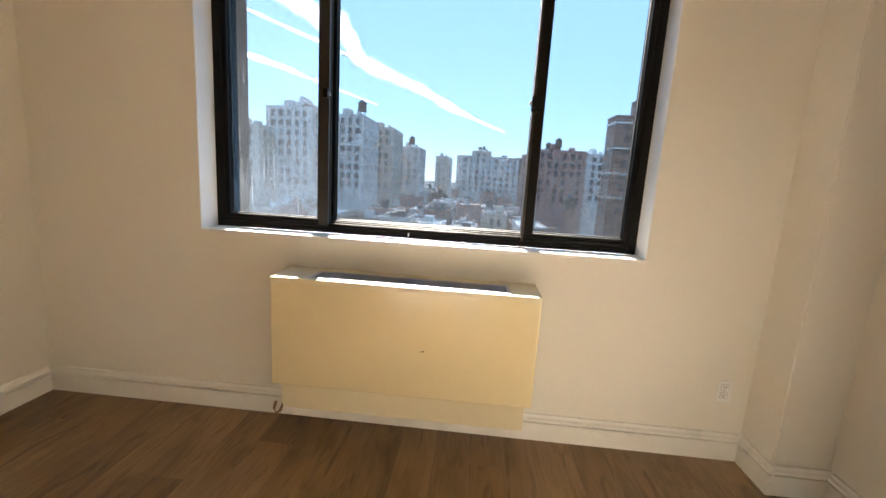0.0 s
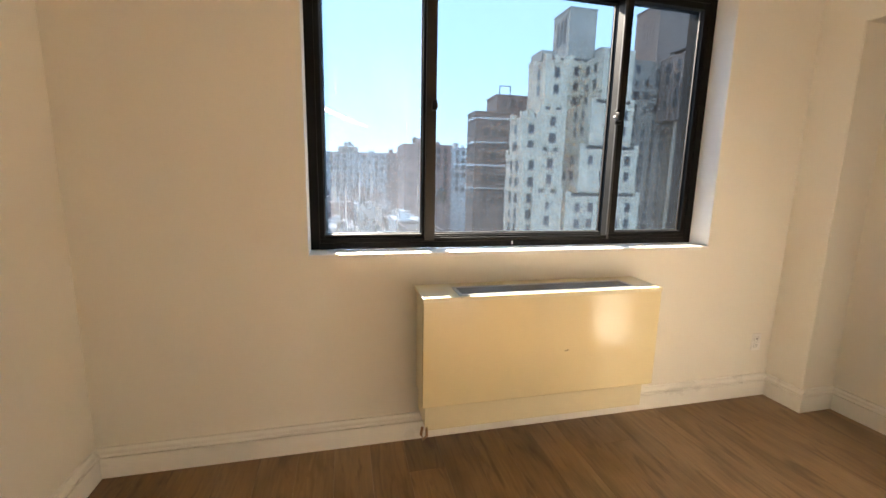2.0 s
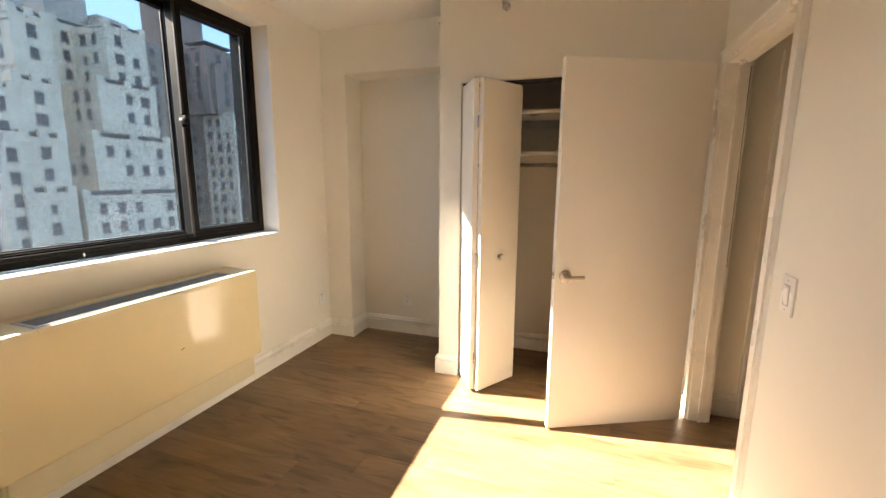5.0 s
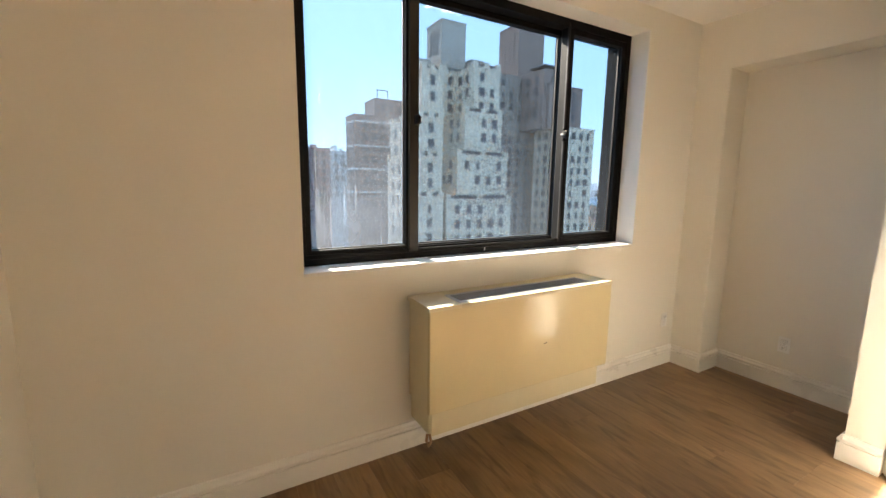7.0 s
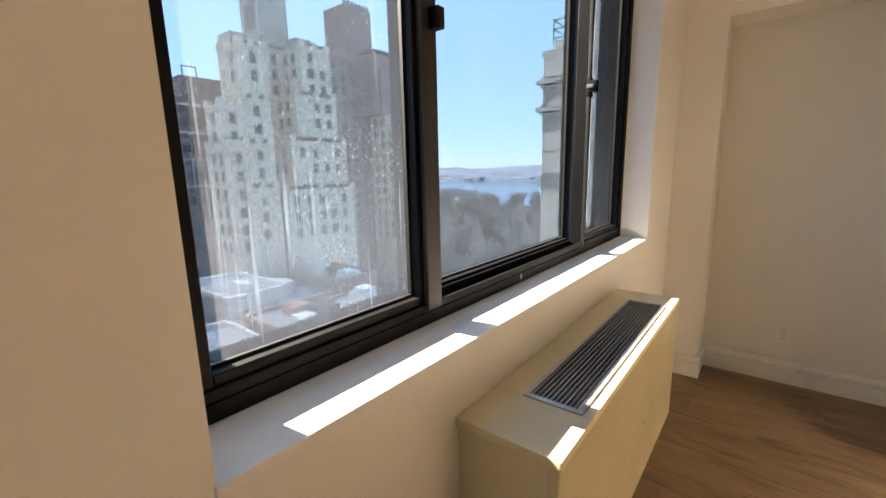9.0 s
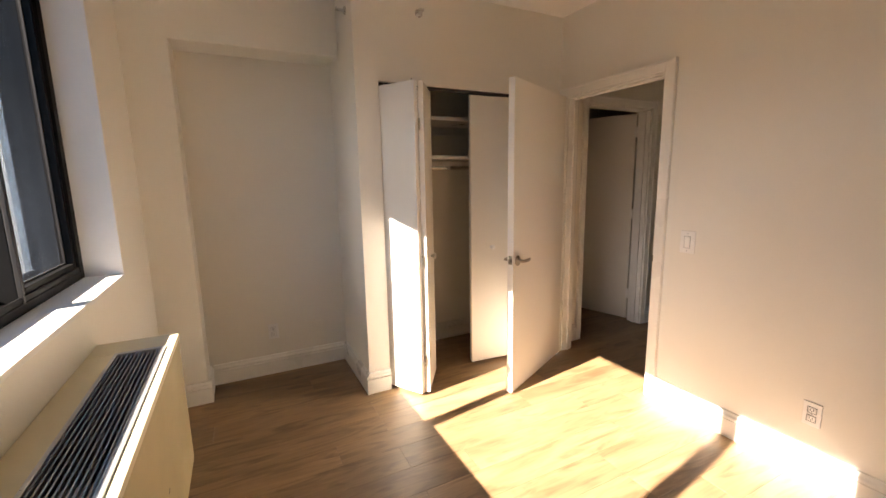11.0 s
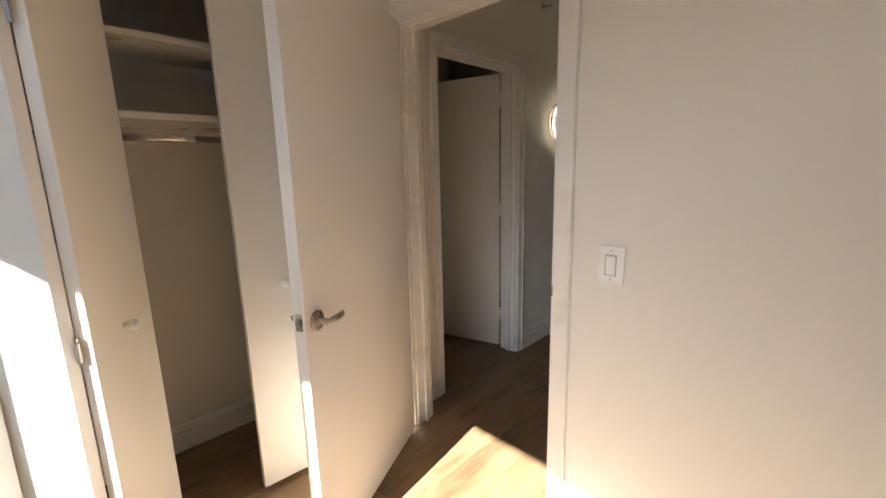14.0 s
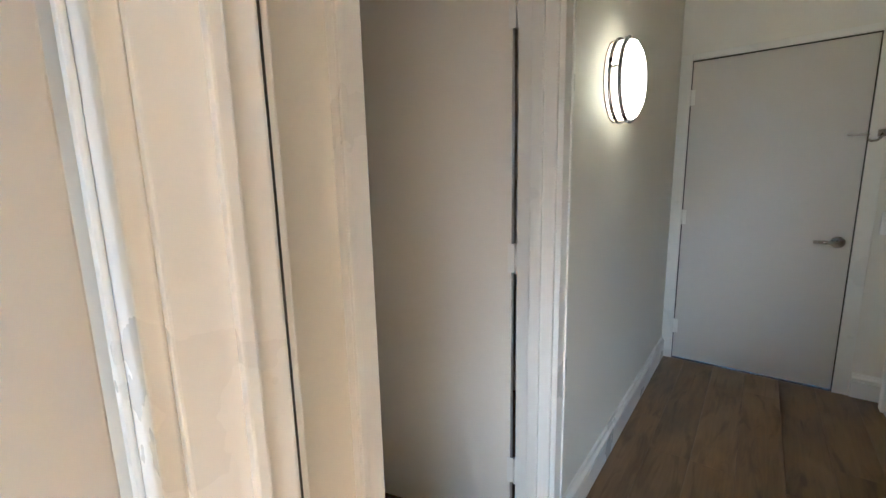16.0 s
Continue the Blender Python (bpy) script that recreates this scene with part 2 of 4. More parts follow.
# ---- building blocks ----
def world_of(ob):
    m = ob.matrix_basis.copy()
    while ob.parent:
        m = ob.parent.matrix_basis @ ob.matrix_parent_inverse @ m
        ob = ob.parent
    return m


def thing(name, loc, label, category, group="", rot=0.0):
    ob = new(name)
    ob.empty_display_size = 0.1
    ob.matrix_basis = pose(*loc, 0, 0, rot)
    return tagged(ob, label, category, group)


def mesh_of(name, bm, material, smooth=False):
    me = bpy.data.meshes.new(name)
    bm.to_mesh(me)
    bm.free()
    for m in (material if isinstance(material, (list, tuple)) else [material]):
        me.materials.append(m)
    if smooth:
        for p in me.polygons:
            p.use_smooth = True
    return me


def part(name, bm, material, parent=None, label="", smooth=False, local=False):
    """Links a bmesh as one mesh object. Its coordinates are the world's, or, with local, its parent's."""
    ob = new(name, bm if isinstance(bm, bpy.types.Mesh) else mesh_of(name, bm, material, smooth))
    if parent:
        ob.parent = parent
        if not local:
            ob.matrix_parent_inverse = world_of(parent).inverted()
    if label:
        ob["label"] = label
    return ob


def structure(name, bm, material, label, category, smooth=False):
    return tagged(part(name, bm, material, smooth=smooth), label, category, "", "structure")


def bx(x0, x1, y0, y1, z0, z1, bevel=0.0, bm=None, seg=2):
    """A box between two corners, with rounded edges where bevel is given."""
    b = bmesh.new()
    bmesh.ops.create_cube(b, size=1.0)
    for v in b.verts:
        v.co = Vector(((x0 + x1) / 2 + v.co.x * (x1 - x0), (y0 + y1) / 2 + v.co.y * (y1 - y0), (z0 + z1) / 2 + v.co.z * (z1 - z0)))
    if bevel:
        bmesh.ops.bevel(b, geom=b.edges[:], offset=bevel, segments=seg, affect="EDGES", profile=0.6)
    return join(bm, b) if bm else b


def join(bm, b):
    me = bpy.data.meshes.new("tmp")
    b.to_mesh(me)
    b.free()
    bm.from_mesh(me)
    bpy.data.meshes.remove(me)
    return bm


def boxes(rows, bevel=0.0):
    bm = bmesh.new()
    for r in rows:
        bx(*r, bevel=bevel, bm=bm)
    return bm


def tube(points, radius, sides=10, taper=1.0, bm=None):
    """A round bar along points."""
    b = bm or bmesh.new()
    pts = [Vector(p) for p in points]
    rings = []
    for i, p in enumerate(pts):
        d = (pts[min(i + 1, len(pts) - 1)] - pts[max(i - 1, 0)]).normalized()
        u = d.orthogonal().normalized()
        w = d.cross(u)
        r = radius * (1 + (taper - 1) * i / max(1, len(pts) - 1))
        rings.append([b.verts.new(p + (u * math.cos(a) + w * math.sin(a)) * r) for a in [2 * math.pi * k / sides for k in range(sides)]])
    for a, c in zip(rings, rings[1:]):
        if (a[0].co - c[0].co).length > (a[0].co - c[sides // 2].co).length:
            c[:] = c[sides // 2:] + c[:sides // 2]
        for k in range(sides):
            b.faces.new((a[k], a[(k + 1) % sides], c[(k + 1) % sides], c[k]))
    b.faces.new(rings[0][::-1])
    b.faces.new(rings[-1])
    bmesh.ops.recalc_face_normals(b, faces=b.faces[:])
    return b


def lathe(profile, m, sides=28):
    """Turns a profile of (radius, height) about the z axis, then lays it by the pose m."""
    b = bmesh.new()
    rings = [[b.verts.new((r * math.cos(2 * math.pi * k / sides), r * math.sin(2 * math.pi * k / sides), h)) for k in range(sides)] for r, h in profile]
    for a, c in zip(rings, rings[1:]):
        for k in range(sides):
            b.faces.new((a[k], a[(k + 1) % sides], c[(k + 1) % sides], c[k]))
    b.faces.new(rings[0][::-1])
    b.faces.new(rings[-1])
    bmesh.ops.recalc_face_normals(b, faces=b.faces[:])
    b.transform(m)
    return b


def sweep(profile, p0, p1, inward):
    """A moulding: the profile of (out, up) swept from p0 to p1; out goes along inward."""
    b = bmesh.new()
    n = Vector((*inward, 0))
    ends = []
    for p in (p0, p1):
        ends.append([b.verts.new(Vector((p[0], p[1], 0)) + n * o + Vector((0, 0, u))) for o, u in profile])
    k = len(profile)
    for i in range(k):
        b.faces.new((ends[0][i], ends[0][(i + 1) % k], ends[1][(i + 1) % k], ends[1][i]))
    b.faces.new(ends[0][::-1])
    b.faces.new(ends[1])
    bmesh.ops.recalc_face_normals(b, faces=b.faces[:])
    return b

# ---- the rooms ----
XL, YW, XP, YP, XN, YC, XC, YD, YH, XH, YE, ZC = -2.39, 2.255, 1.515, 2.022, 1.77, 1.035, 1.11, -0.60, -0.70, 1.155, -3.81, 2.64
WX0, WX1, WZ0, WZ1 = -1.423, 0.911, 1.03, 2.494
CY0, CY1, CZ = -0.485, 0.885, 2.06          # closet opening
DX0, DX1, DZ = 0.21, 1.03, 2.05              # bedroom door opening
BY0, BY1 = -1.725, -0.93                    # bathroom door opening
EX0, EX1, EZ = 0.2, 1.085, 2.085            # entry door opening
KY0, KY1 = -3.66, -2.80                     # side doorway by the entry
W = M["wall"]

structure("wall_window", boxes([(XL - 0.2, WX0, YW, 2.60, 0, ZC), (WX1, 2.0, YW, 2.60, 0, ZC), (WX0, WX1, YW, 2.60, 0, WZ0 - 0.02), (WX0, WX1, YW, 2.60, WZ1, ZC)]), W,
          "cream painted plaster wall around the wide window", "wall")
structure("wall_left", boxes([(XL - 0.2, XL, -3.95, YW, 0, ZC)]), W, "plain cream painted plaster side wall", "wall")
NZ, RB = 2.285, 0.005                       # niche head and the soft corner round it
pier = bx(XP, 2.0, YP, YW, 0, NZ)
bmesh.ops.bevel(pier, geom=[e for e in pier.edges if all(abs(v.co.x - XP) < 1e-4 and abs(v.co.y - YP) < 1e-4 for v in e.verts)], offset=RB, segments=6, affect="EDGES")
bx(XP, 2.0, YP, YW, NZ, ZC, bm=pier)
structure("wall_pier", pier, W, "cream plaster pier beside the niche, soft worn corner", "wall")
structure("wall_niche", bx(XN, 2.0, YD, YP, 0, ZC), W, "cream painted back wall of the shallow niche", "wall")
head = bx(XP, XN, YC, YP, NZ, ZC)
bmesh.ops.bevel(head, geom=[e for e in head.edges if all(v.co.z < NZ + 0.01 and v.co.x < XP + 0.01 for v in e.verts)], offset=RB, segments=6, affect="EDGES")
structure("beam_niche", head, W, "cream plaster beam over the niche", "beam")
structure("wall_closet", bx(XC, XN, CY1, YC, 0, ZC), W, "cream plaster side wall of the closet", "wall")
structure("wall_closet_header", bx(XC, XC + 0.09, CY0, CY1, CZ, ZC), W, "cream plaster header over the closet opening", "wall")
structure("wall_closet_end", bx(XC, XC + 0.09, YD, CY0, 0, ZC), W, "narrow cream plaster wall between closet and doorway", "wall")
structure("wall_door", boxes([(XL, DX0, YH, YD, 0, ZC), (DX1, 2.0, YH, YD, 0, ZC), (DX0, DX1, YH, YD, DZ, ZC)]), W,
          "cream plaster wall with the bedroom doorway", "wall")
structure("wall_hall", boxes([(XH, XH + 0.13, BY1, YH, 0, ZC), (XH, XH + 0.13, YE - 0.14, BY0, 0, ZC), (XH, XH + 0.13, BY0, BY1, DZ, ZC)]), W,
          "cream plaster hallway wall with the bathroom doorway", "wall")
structure("wall_entry", boxes([(EX1, XH, YE - 0.14, YE, 0, ZC), (XL, EX0, YE - 0.14, YE, 0, ZC), (EX0, EX1, YE - 0.14, YE, EZ, ZC)]), W,
          "cream plaster wall at the hallway's end around the entry door", "wall")
structure("wall_side", boxes([(-0.13, 0, YE, KY0, 0, ZC), (-0.13, 0, KY1, -2.6, 0, ZC), (-0.13, 0, KY0, KY1, DZ, ZC), (XL, -0.13, -2.73, -2.6, 0, ZC)]), W,
          "cream plaster hallway wall with a side doorway", "wall")
structure("wall_bathroom", boxes([(2.7, 2.8, -2.7, YH, 0, ZC), (XH + 0.13, 2.8, -2.8, -2.7, 0, ZC), (2.0, 2.8, YH, YD, 0, ZC)]), W, "plain cream bathroom walls", "wall")
structure("ceiling", bx(XL - 0.2, 2.8, -3.95, 2.60, ZC, ZC + 0.15), M["ceiling"], "flat off-white painted ceiling", "ceiling")
structure("floor", bx(XL - 0.2, 2.8, -3.95, 2.60, -0.2, -0.012), M["sub"], "dark underlay beneath the floor planks", "floor")

# baseboards: tall flat board with a stepped cap
BASE = [(0, 0), (0.022, 0), (0.022, 0.100), (0.010, 0.101), (0.010, 0.108), (0.024, 0.109), (0.024, 0.122), (0.014, 0.132), (0.010, 0.146), (0.0, 0.148)]


def baseboard(p0, p1, inward):
    structure("baseboard", sweep(BASE, p0, p1, inward), M["trim"], "white painted baseboard with a stepped cap", "baseboard")


T = 0.024
baseboard((XL, YW), (XP, YW), (0, -1))
baseboard((XL, YD), (XL, YW - T), (1, 0))
baseboard((XP, YP - T), (XP, YW - T), (-1, 0))
baseboard((XP, YP), (XN, YP), (0, -1))
baseboard((XN, YC + T), (XN, YP - T), (-1, 0))
baseboard((XC - T, YC), (XN, YC), (0, 1))
baseboard((XC, CY1), (XC, YC), (-1, 0))
baseboard((XL + T, YD), (DX0 - 0.065, YD), (0, 1))
baseboard((XH, YE), (XH, BY0 - 0.068), (-1, 0))
baseboard((XH, BY1 + 0.052), (XH, YH - 0.02), (-1, 0))
baseboard((0.0, YE), (EX0 - 0.075, YE), (0, 1))
baseboard((XL, -2.6), (T, -2.6), (0, 1))
baseboard((0.0, KY1 + 0.06), (0.0, -2.6), (1, 0))
baseboard((XL, YH), (DX0 - 0.068, YH), (0, -1))
baseboard((XN, CY0), (XN, CY1), (-1, 0))

# ---- the window ----
win = thing("window_1", ((WX0 + WX1) / 2, 2.46, WZ0), "wide three-part sliding window with black metal frame and dirty glass", "window")
win["kind"] = "structure"
FY0, FY1 = 2.40, 2.56
K = M["black"]
part("window_frame", boxes([(WX0, WX0 + 0.048, FY0, FY1, WZ0, WZ1), (WX1 - 0.048, WX1, FY0, FY1, WZ0, WZ1), (WX0 + 0.048, WX1 - 0.048, FY0, FY1, WZ1 - 0.05, WZ1),
                            (WX0 + 0.048, WX1 - 0.048, FY0, FY1, WZ0, WZ0 + 0.034), (WX0 + 0.048, WX1 - 0.048, FY0 + 0.002, FY0 + 0.012, WZ0 + 0.034, WZ0 + 0.055),
                            (WX0 + 0.048, WX1 - 0.048, 2.466, 2.476, WZ0 + 0.034, WZ0 + 0.058), (WX0 + 0.048, WX1 - 0.048, 2.545, FY1, WZ0 + 0.034, WZ0 + 0.06)], bevel=0.003), K, win)
part("sill_board", bx(WX0 + 0.001, WX1 - 0.001, YW - 0.004, FY0, WZ0 - 0.02, WZ0 - 0.001, bevel=0.003), M["sill"], win, "white painted sill board in bright sun")
part("reveal", boxes([(WX0, WX0 + 0.004, YW + 0.002, FY0, WZ0, WZ1), (WX1 - 0.004, WX1, YW + 0.002, FY0, WZ0, WZ1)]), M["sill"], win, "white painted reveal")


def sash(x0, x1, y0, y1, wide0, wide1, low, glass, latch_side=0):
    z0, z1 = WZ0 + 0.036, WZ1 - 0.046
    s = part("sash", boxes([(x0, x0 + wide0, y0, y1, z0, z1), (x1 - wide1, x1, y0, y1, z0, z1), (x0 + wide0, x1 - wide1, y0, y1, z0, z0 + low), (x0 + wide0, x1 - wide1, y0, y1, z1 - 0.035, z1)], bevel=0.003), K, win)
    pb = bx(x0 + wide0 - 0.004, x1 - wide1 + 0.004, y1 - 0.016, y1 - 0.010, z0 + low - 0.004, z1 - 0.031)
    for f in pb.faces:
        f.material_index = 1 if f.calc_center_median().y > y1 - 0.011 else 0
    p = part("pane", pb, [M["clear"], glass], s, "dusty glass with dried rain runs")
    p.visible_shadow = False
    g = 0.006
    part("gasket", boxes([(x0 + wide0, x0 + wide0 + g, y1 - 0.026, y1 - 0.018, z0 + low, z1 - 0.035), (x1 - wide1 - g, x1 - wide1, y1 - 0.026, y1 - 0.018, z0 + low, z1 - 0.035),
                          (x0 + wide0 + g, x1 - wide1 - g, y1 - 0.026, y1 - 0.018, z0 + low, z0 + low + g)]), M["strip"], s, "grey rubber glazing gasket")
    if latch_side:
        xc = x1 - 0.012 if latch_side > 0 else x0 + 0.012
        part("latch", boxes([(xc - 0.020, xc + 0.020, y0 - 0.016, y0, 1.735, 1.815), (xc + latch_side * 0.010 - 0.012, xc + latch_side * 0.010 + 0.014, y0 - 0.046, y0 - 0.012, 1.752, 1.800)], bevel=0.004), K, s, "black spring latch")
        part("latch_cam", bx(xc + latch_side * 0.02 - 0.012, xc + latch_side * 0.02 + 0.012, y0 - 0.034, y0 - 0.004, 1.768, 1.784, bevel=0.003), M["nickel"], s, "small metal latch cam")


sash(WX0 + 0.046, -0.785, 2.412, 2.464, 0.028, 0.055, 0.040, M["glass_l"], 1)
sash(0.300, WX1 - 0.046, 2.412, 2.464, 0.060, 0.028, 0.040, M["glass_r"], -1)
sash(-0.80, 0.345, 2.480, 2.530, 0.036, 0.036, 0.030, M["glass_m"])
part("interlock", bx(-0.826, -0.772, 2.394, 2.4115, WZ0 + 0.040, WZ1 - 0.03, bevel=0.002), M["strip"], win, "grey metal interlock strip")
for gx in (-0.7955, 0.3225):
    part("weather_strip", bx(gx - 0.012, gx + 0.012, 2.4645, 2.4795, WZ0 + 0.06, WZ1 - 0.05), M["slot"], win, "black pile weather strip")
part("interlock", bx(0.298, 0.312, 2.398, 2.411, WZ0 + 0.03, WZ1 - 0.03, bevel=0.002), M["strip"], win, "grey metal interlock strip")
part("paint_chip", lathe([(0.001, 0), (0.011, 0.0005), (0.009, 0.002)], pose(-0.314, 2.3995, 1.051, 90, 0, 0) @ Matrix.Diagonal((0.45, 1, 1, 1)), 10), M["plastic"], win, "small white paint chip on the black rail")

# ---- fan-coil unit under the window ----
ac = thing("fan_coil_unit", (-0.264, 2.15, 0.17), "cream enamelled metal fan-coil heater unit below the window", "heater")
part("body", boxes([(-0.892, 0.366, 2.026, YW, 0.312, 0.838), (-0.880, 0.350, 2.052, YW, 0.178, 0.312)], bevel=0.003), M["ac2"], ac)
part("front_panel", bx(-0.904, 0.378, 1.998, 2.024, 0.315, 0.848, bevel=0.006, seg=3), M["ac"], ac, "glossy cream front panel")
part("kick_panel", bx(-0.868, 0.352, 2.042, 2.051, 0.168, 0.312, bevel=0.003), M["ac2"], ac, "dull cream lower panel")
GX0, GX1, GY0, GY1 = -0.728, 0.238, 2.020, 2.172
part("lid", boxes([(-0.906, GX0, 1.996, YW - 0.001, 0.840, 0.862), (GX1, 0.380, 1.996, YW - 0.001, 0.840, 0.862), (GX0, GX1, GY1, YW - 0.001, 0.840, 0.862), (GX0, GX1, 1.996, GY0, 0.840, 0.862)], bevel=0.003), M["ac2"], ac)
grille = part("grille_frame", boxes([(GX0, GX1, GY0, GY0 + 0.018, 0.852, 0.866), (GX0, GX1, GY1 - 0.012, GY1, 0.852, 0.866), (GX0, GX0 + 0.016, GY0 + 0.018, GY1 - 0.012, 0.852, 0.866), (GX1 - 0.016, GX1, GY0 + 0.018, GY1 - 0.012, 0.852, 0.866)], bevel=0.002), M["grille"], ac, "bare aluminium grille frame")
ys = [GY0 + 0.026 + i * 0.0122 for i in range(10)]
slat_me = mesh_of("slat", bx(GX0 + 0.015, GX1 - 0.015, -0.0022, 0.0022, 0.846, 0.862, bevel=0.0008, seg=1), M["slat"])
for y in ys:
    s = part("slat", slat_me, None, grille)
    s.location = (0, y, 0)
bar_me = mesh_of("crossbar", bx(-0.003, 0.003, GY0 + 0.018, GY1 - 0.012, 0.843, 0.853), M["slat"])
for i in range(1, 7):
    s = part("crossbar", bar_me, None, grille)
    s.location = (GX0 + i * (GX1 - GX0) / 7, 0, 0)
# thin sheet whose black colour is the shade under the slats
part("duct", bx(GX0 + 0.01, GX1 - 0.01, GY0 + 0.01, GY1 - 0.008, 0.8385, 0.8405), M["duct_shade"], ac, "near-black sheet painted for the shade below the grille")
# plate's pale grey carries the sunlight falling on this end
part("damper", bx(GX0 + 0.012, -0.505, GY0 + 0.012, GY1 - 0.01, 0.849, 0.851), M["backing"], ac, "grey metal plate below the grille's end, paled for sunlight")
part("seam", bx(-0.8935, -0.8905, 2.0235, 2.0265, 0.32, 0.838), M["slot"], ac, "narrow dark seam")
part("valve_pipe", tube([(-0.897, 2.03, 0.20), (-0.905, 2.025, 0.165), (-0.895, 2.02, 0.14), (-0.875, 2.03, 0.15), (-0.87, 2.06, 0.18)], 0.007), M["copper"], ac, "small bent drain pipe", smooth=True)
# dark strip drawn as the shadow of the overhanging front panel
part("shadow_gap", bx(-0.88, 0.36, 2.027, 2.042, 0.3075, 0.3115), M["slot"], ac, "dark strip painted for the shade between the panels")
part("scratch", boxes([(-0.17, -0.155, 1.9972, 1.9979, 0.55, 0.553), (-0.158, -0.149, 1.9972, 1.9979, 0.553, 0.557)]), M["slot"], ac, "small dark scratch")


# ---- outlets and switches ----
def outlet(loc, rot, label):
    o = thing("outlet", loc, label, "outlet", "wall outlets", rot)
    part("cover_plate", bx(-0.036, 0.036, -0.007, 0, -0.058, 0.058, bevel=0.003), M["plastic"], o, local=True)
    for dz in (0.021, -0.021):
        # solid grey rim in place of the shaded gap line
        part("socket_gap", bx(-0.0185, 0.0185, -0.0078, -0.006, dz - 0.0155, dz + 0.0155, bevel=0.003), M["backing"], o, "grey rim painted for the shaded gap round the socket", local=True)
        s = part("socket", bx(-0.017, 0.017, -0.0095, -0.006, dz - 0.014, dz + 0.014, bevel=0.004), M["plastic"], o, local=True)
        for sx in (-0.006, 0.006):
            part("slot", bx(sx - 0.0012, sx + 0.0012, -0.0102, -0.0094, dz - 0.002, dz + 0.007), M["slot"], s, local=True)
        part("slot", bx(-0.002, 0.002, -0.0102, -0.0094, dz - 0.009, dz - 0.005), M["slot"], s, local=True)
    part("screw", lathe([(0.003, 0), (0.003, 0.0015), (0.001, 0.002)], pose(0, -0.0065, 0, 90, 0, 0), 10), M["grille"], o, local=True)
    return o


outlet((1.388, YW, 0.378), 0, "white duplex outlet on the window wall")
outlet((XN, 1.58, 0.33), -90, "white duplex outlet in the niche")
outlet((-0.66, YD, 0.318), 180, "white duplex outlet above the sunlit baseboard")


def switch(loc, rot, label):
    o = thing("light_switch", loc, label, "switch", "light switches", rot)
    part("cover_plate", bx(-0.044, 0.044, -0.008, 0, -0.066, 0.066, bevel=0.004), M["plastic"], o, local=True)
    # grey strips draw the shadow line round the rocker
    part("bezel", boxes([(-0.019, -0.0165, -0.0095, -0.006, -0.036, 0.036), (0.0165, 0.019, -0.0095, -0.006, -0.036, 0.036), (-0.019, 0.019, -0.0095, -0.006, 0.0335, 0.036), (-0.019, 0.019, -0.0095, -0.006, -0.036, -0.0335)]), M["backing"], o, "thin grey frame painted for the shaded gap round the rocker", local=True)
    r = bx(-0.0155, 0.0155, -0.012, -0.006, -0.0325, 0.0325, bevel=0.002)
    r.transform(pose(0, 0, 0, 4, 0, 0))
    part("rocker", r, M["plastic"], o, local=True)
    for dz in (0.05, -0.05):
        part("screw", lathe([(0.0035, 0), (0.0035, 0.0015), (0.001, 0.002)], pose(0, -0.0075, dz, 90, 0, 0), 10), M["grille"], o, local=True)


switch((0.005, YD, 1.057), 180, "white rocker light switch beside the bedroom doorway")
switch((0.06, YE, 1.052), 180, "white rocker light switch beside the entry door")
part_plate = thing("blank_plate", (XN, 1.255, 0.33), "painted-over blank wall plate in the niche", "wall plate", "", -90)
part("cover_plate", bx(-0.036, 0.036, -0.004, 0, -0.03, 0.03, bevel=0.002), M["wall"], part_plate, local=True)


# ---- doors ----
def lever(parent, x, z, side, out, s, length=0.088):
    """A lever handle on the leaf: rose, neck and flattened grip, on the side s of y = out."""
    rose = part("rose", lathe([(0.034, 0), (0.034, 0.006), (0.030, 0.010), (0.016, 0.013), (0.013, 0.016)], pose(x, out, z, -90 * s, 0, 0)), M["nickel"], parent, "satin nickel rose", smooth=False, local=True)
    b = tube([(x, out, z), (x, out + s * 0.045, z)], 0.0105, 14)
    g = tube([(x - side * 0.004, out + s * 0.046, z), (x + side * 0.03, out + s * 0.05, z), (x + side * 0.07, out + s * 0.05, z), (x + side * length, out + s * 0.044, z)], 0.0085, 12, 0.9)
    for v in g.verts:
        v.co.z = z + (v.co.z - z) * (1.0 if abs(v.co.x - x) < 0.02 else 1.35)
    join(b, g)
    part("grip", b, M["nickel"], rose, "satin nickel lever grip", smooth=True, local=True)


def hinge(parent, x, y, z):
    h = part("hinge", boxes([(x - 0.004, x + 0.030, y - 0.0015, y + 0.0015, z - 0.05, z + 0.05)]), M["trim"], parent, "painted-over butt hinge", local=True)
    part("knuckle", tube([(x, y, z - 0.052), (x, y, z + 0.052)], 0.0075, 10), M["trim"], h, smooth=True, local=True)


# bedroom door: hinged at the origin, leaf along +x, its hall face towards +y
LEAF = 0.836
door = thing("door_1", (0.996, -0.552, 0.0), "cream painted flush bedroom door standing open into the room", "door", "", 116.4)
door["kind"] = "structure"
part("leaf", bx(0.003, LEAF, -0.042, 0.0, 0.012, 2.042, bevel=0.0025), M["door"], door, local=True)
lever(door, LEAF - 0.058, 0.915, -1, 0.0, 1)
lever(door, LEAF - 0.058, 0.915, -1, -0.042, -1)
lp = part("latch_plate", bx(LEAF - 0.0005, LEAF + 0.0015, -0.034, -0.008, 0.897, 0.953), M["chrome"], door, "satin chrome latch plate", local=True)
part("latch_bolt", bx(LEAF, LEAF + 0.012, -0.028, -0.014, 0.915, 0.935, bevel=0.003), M["nickel"], lp, local=True)
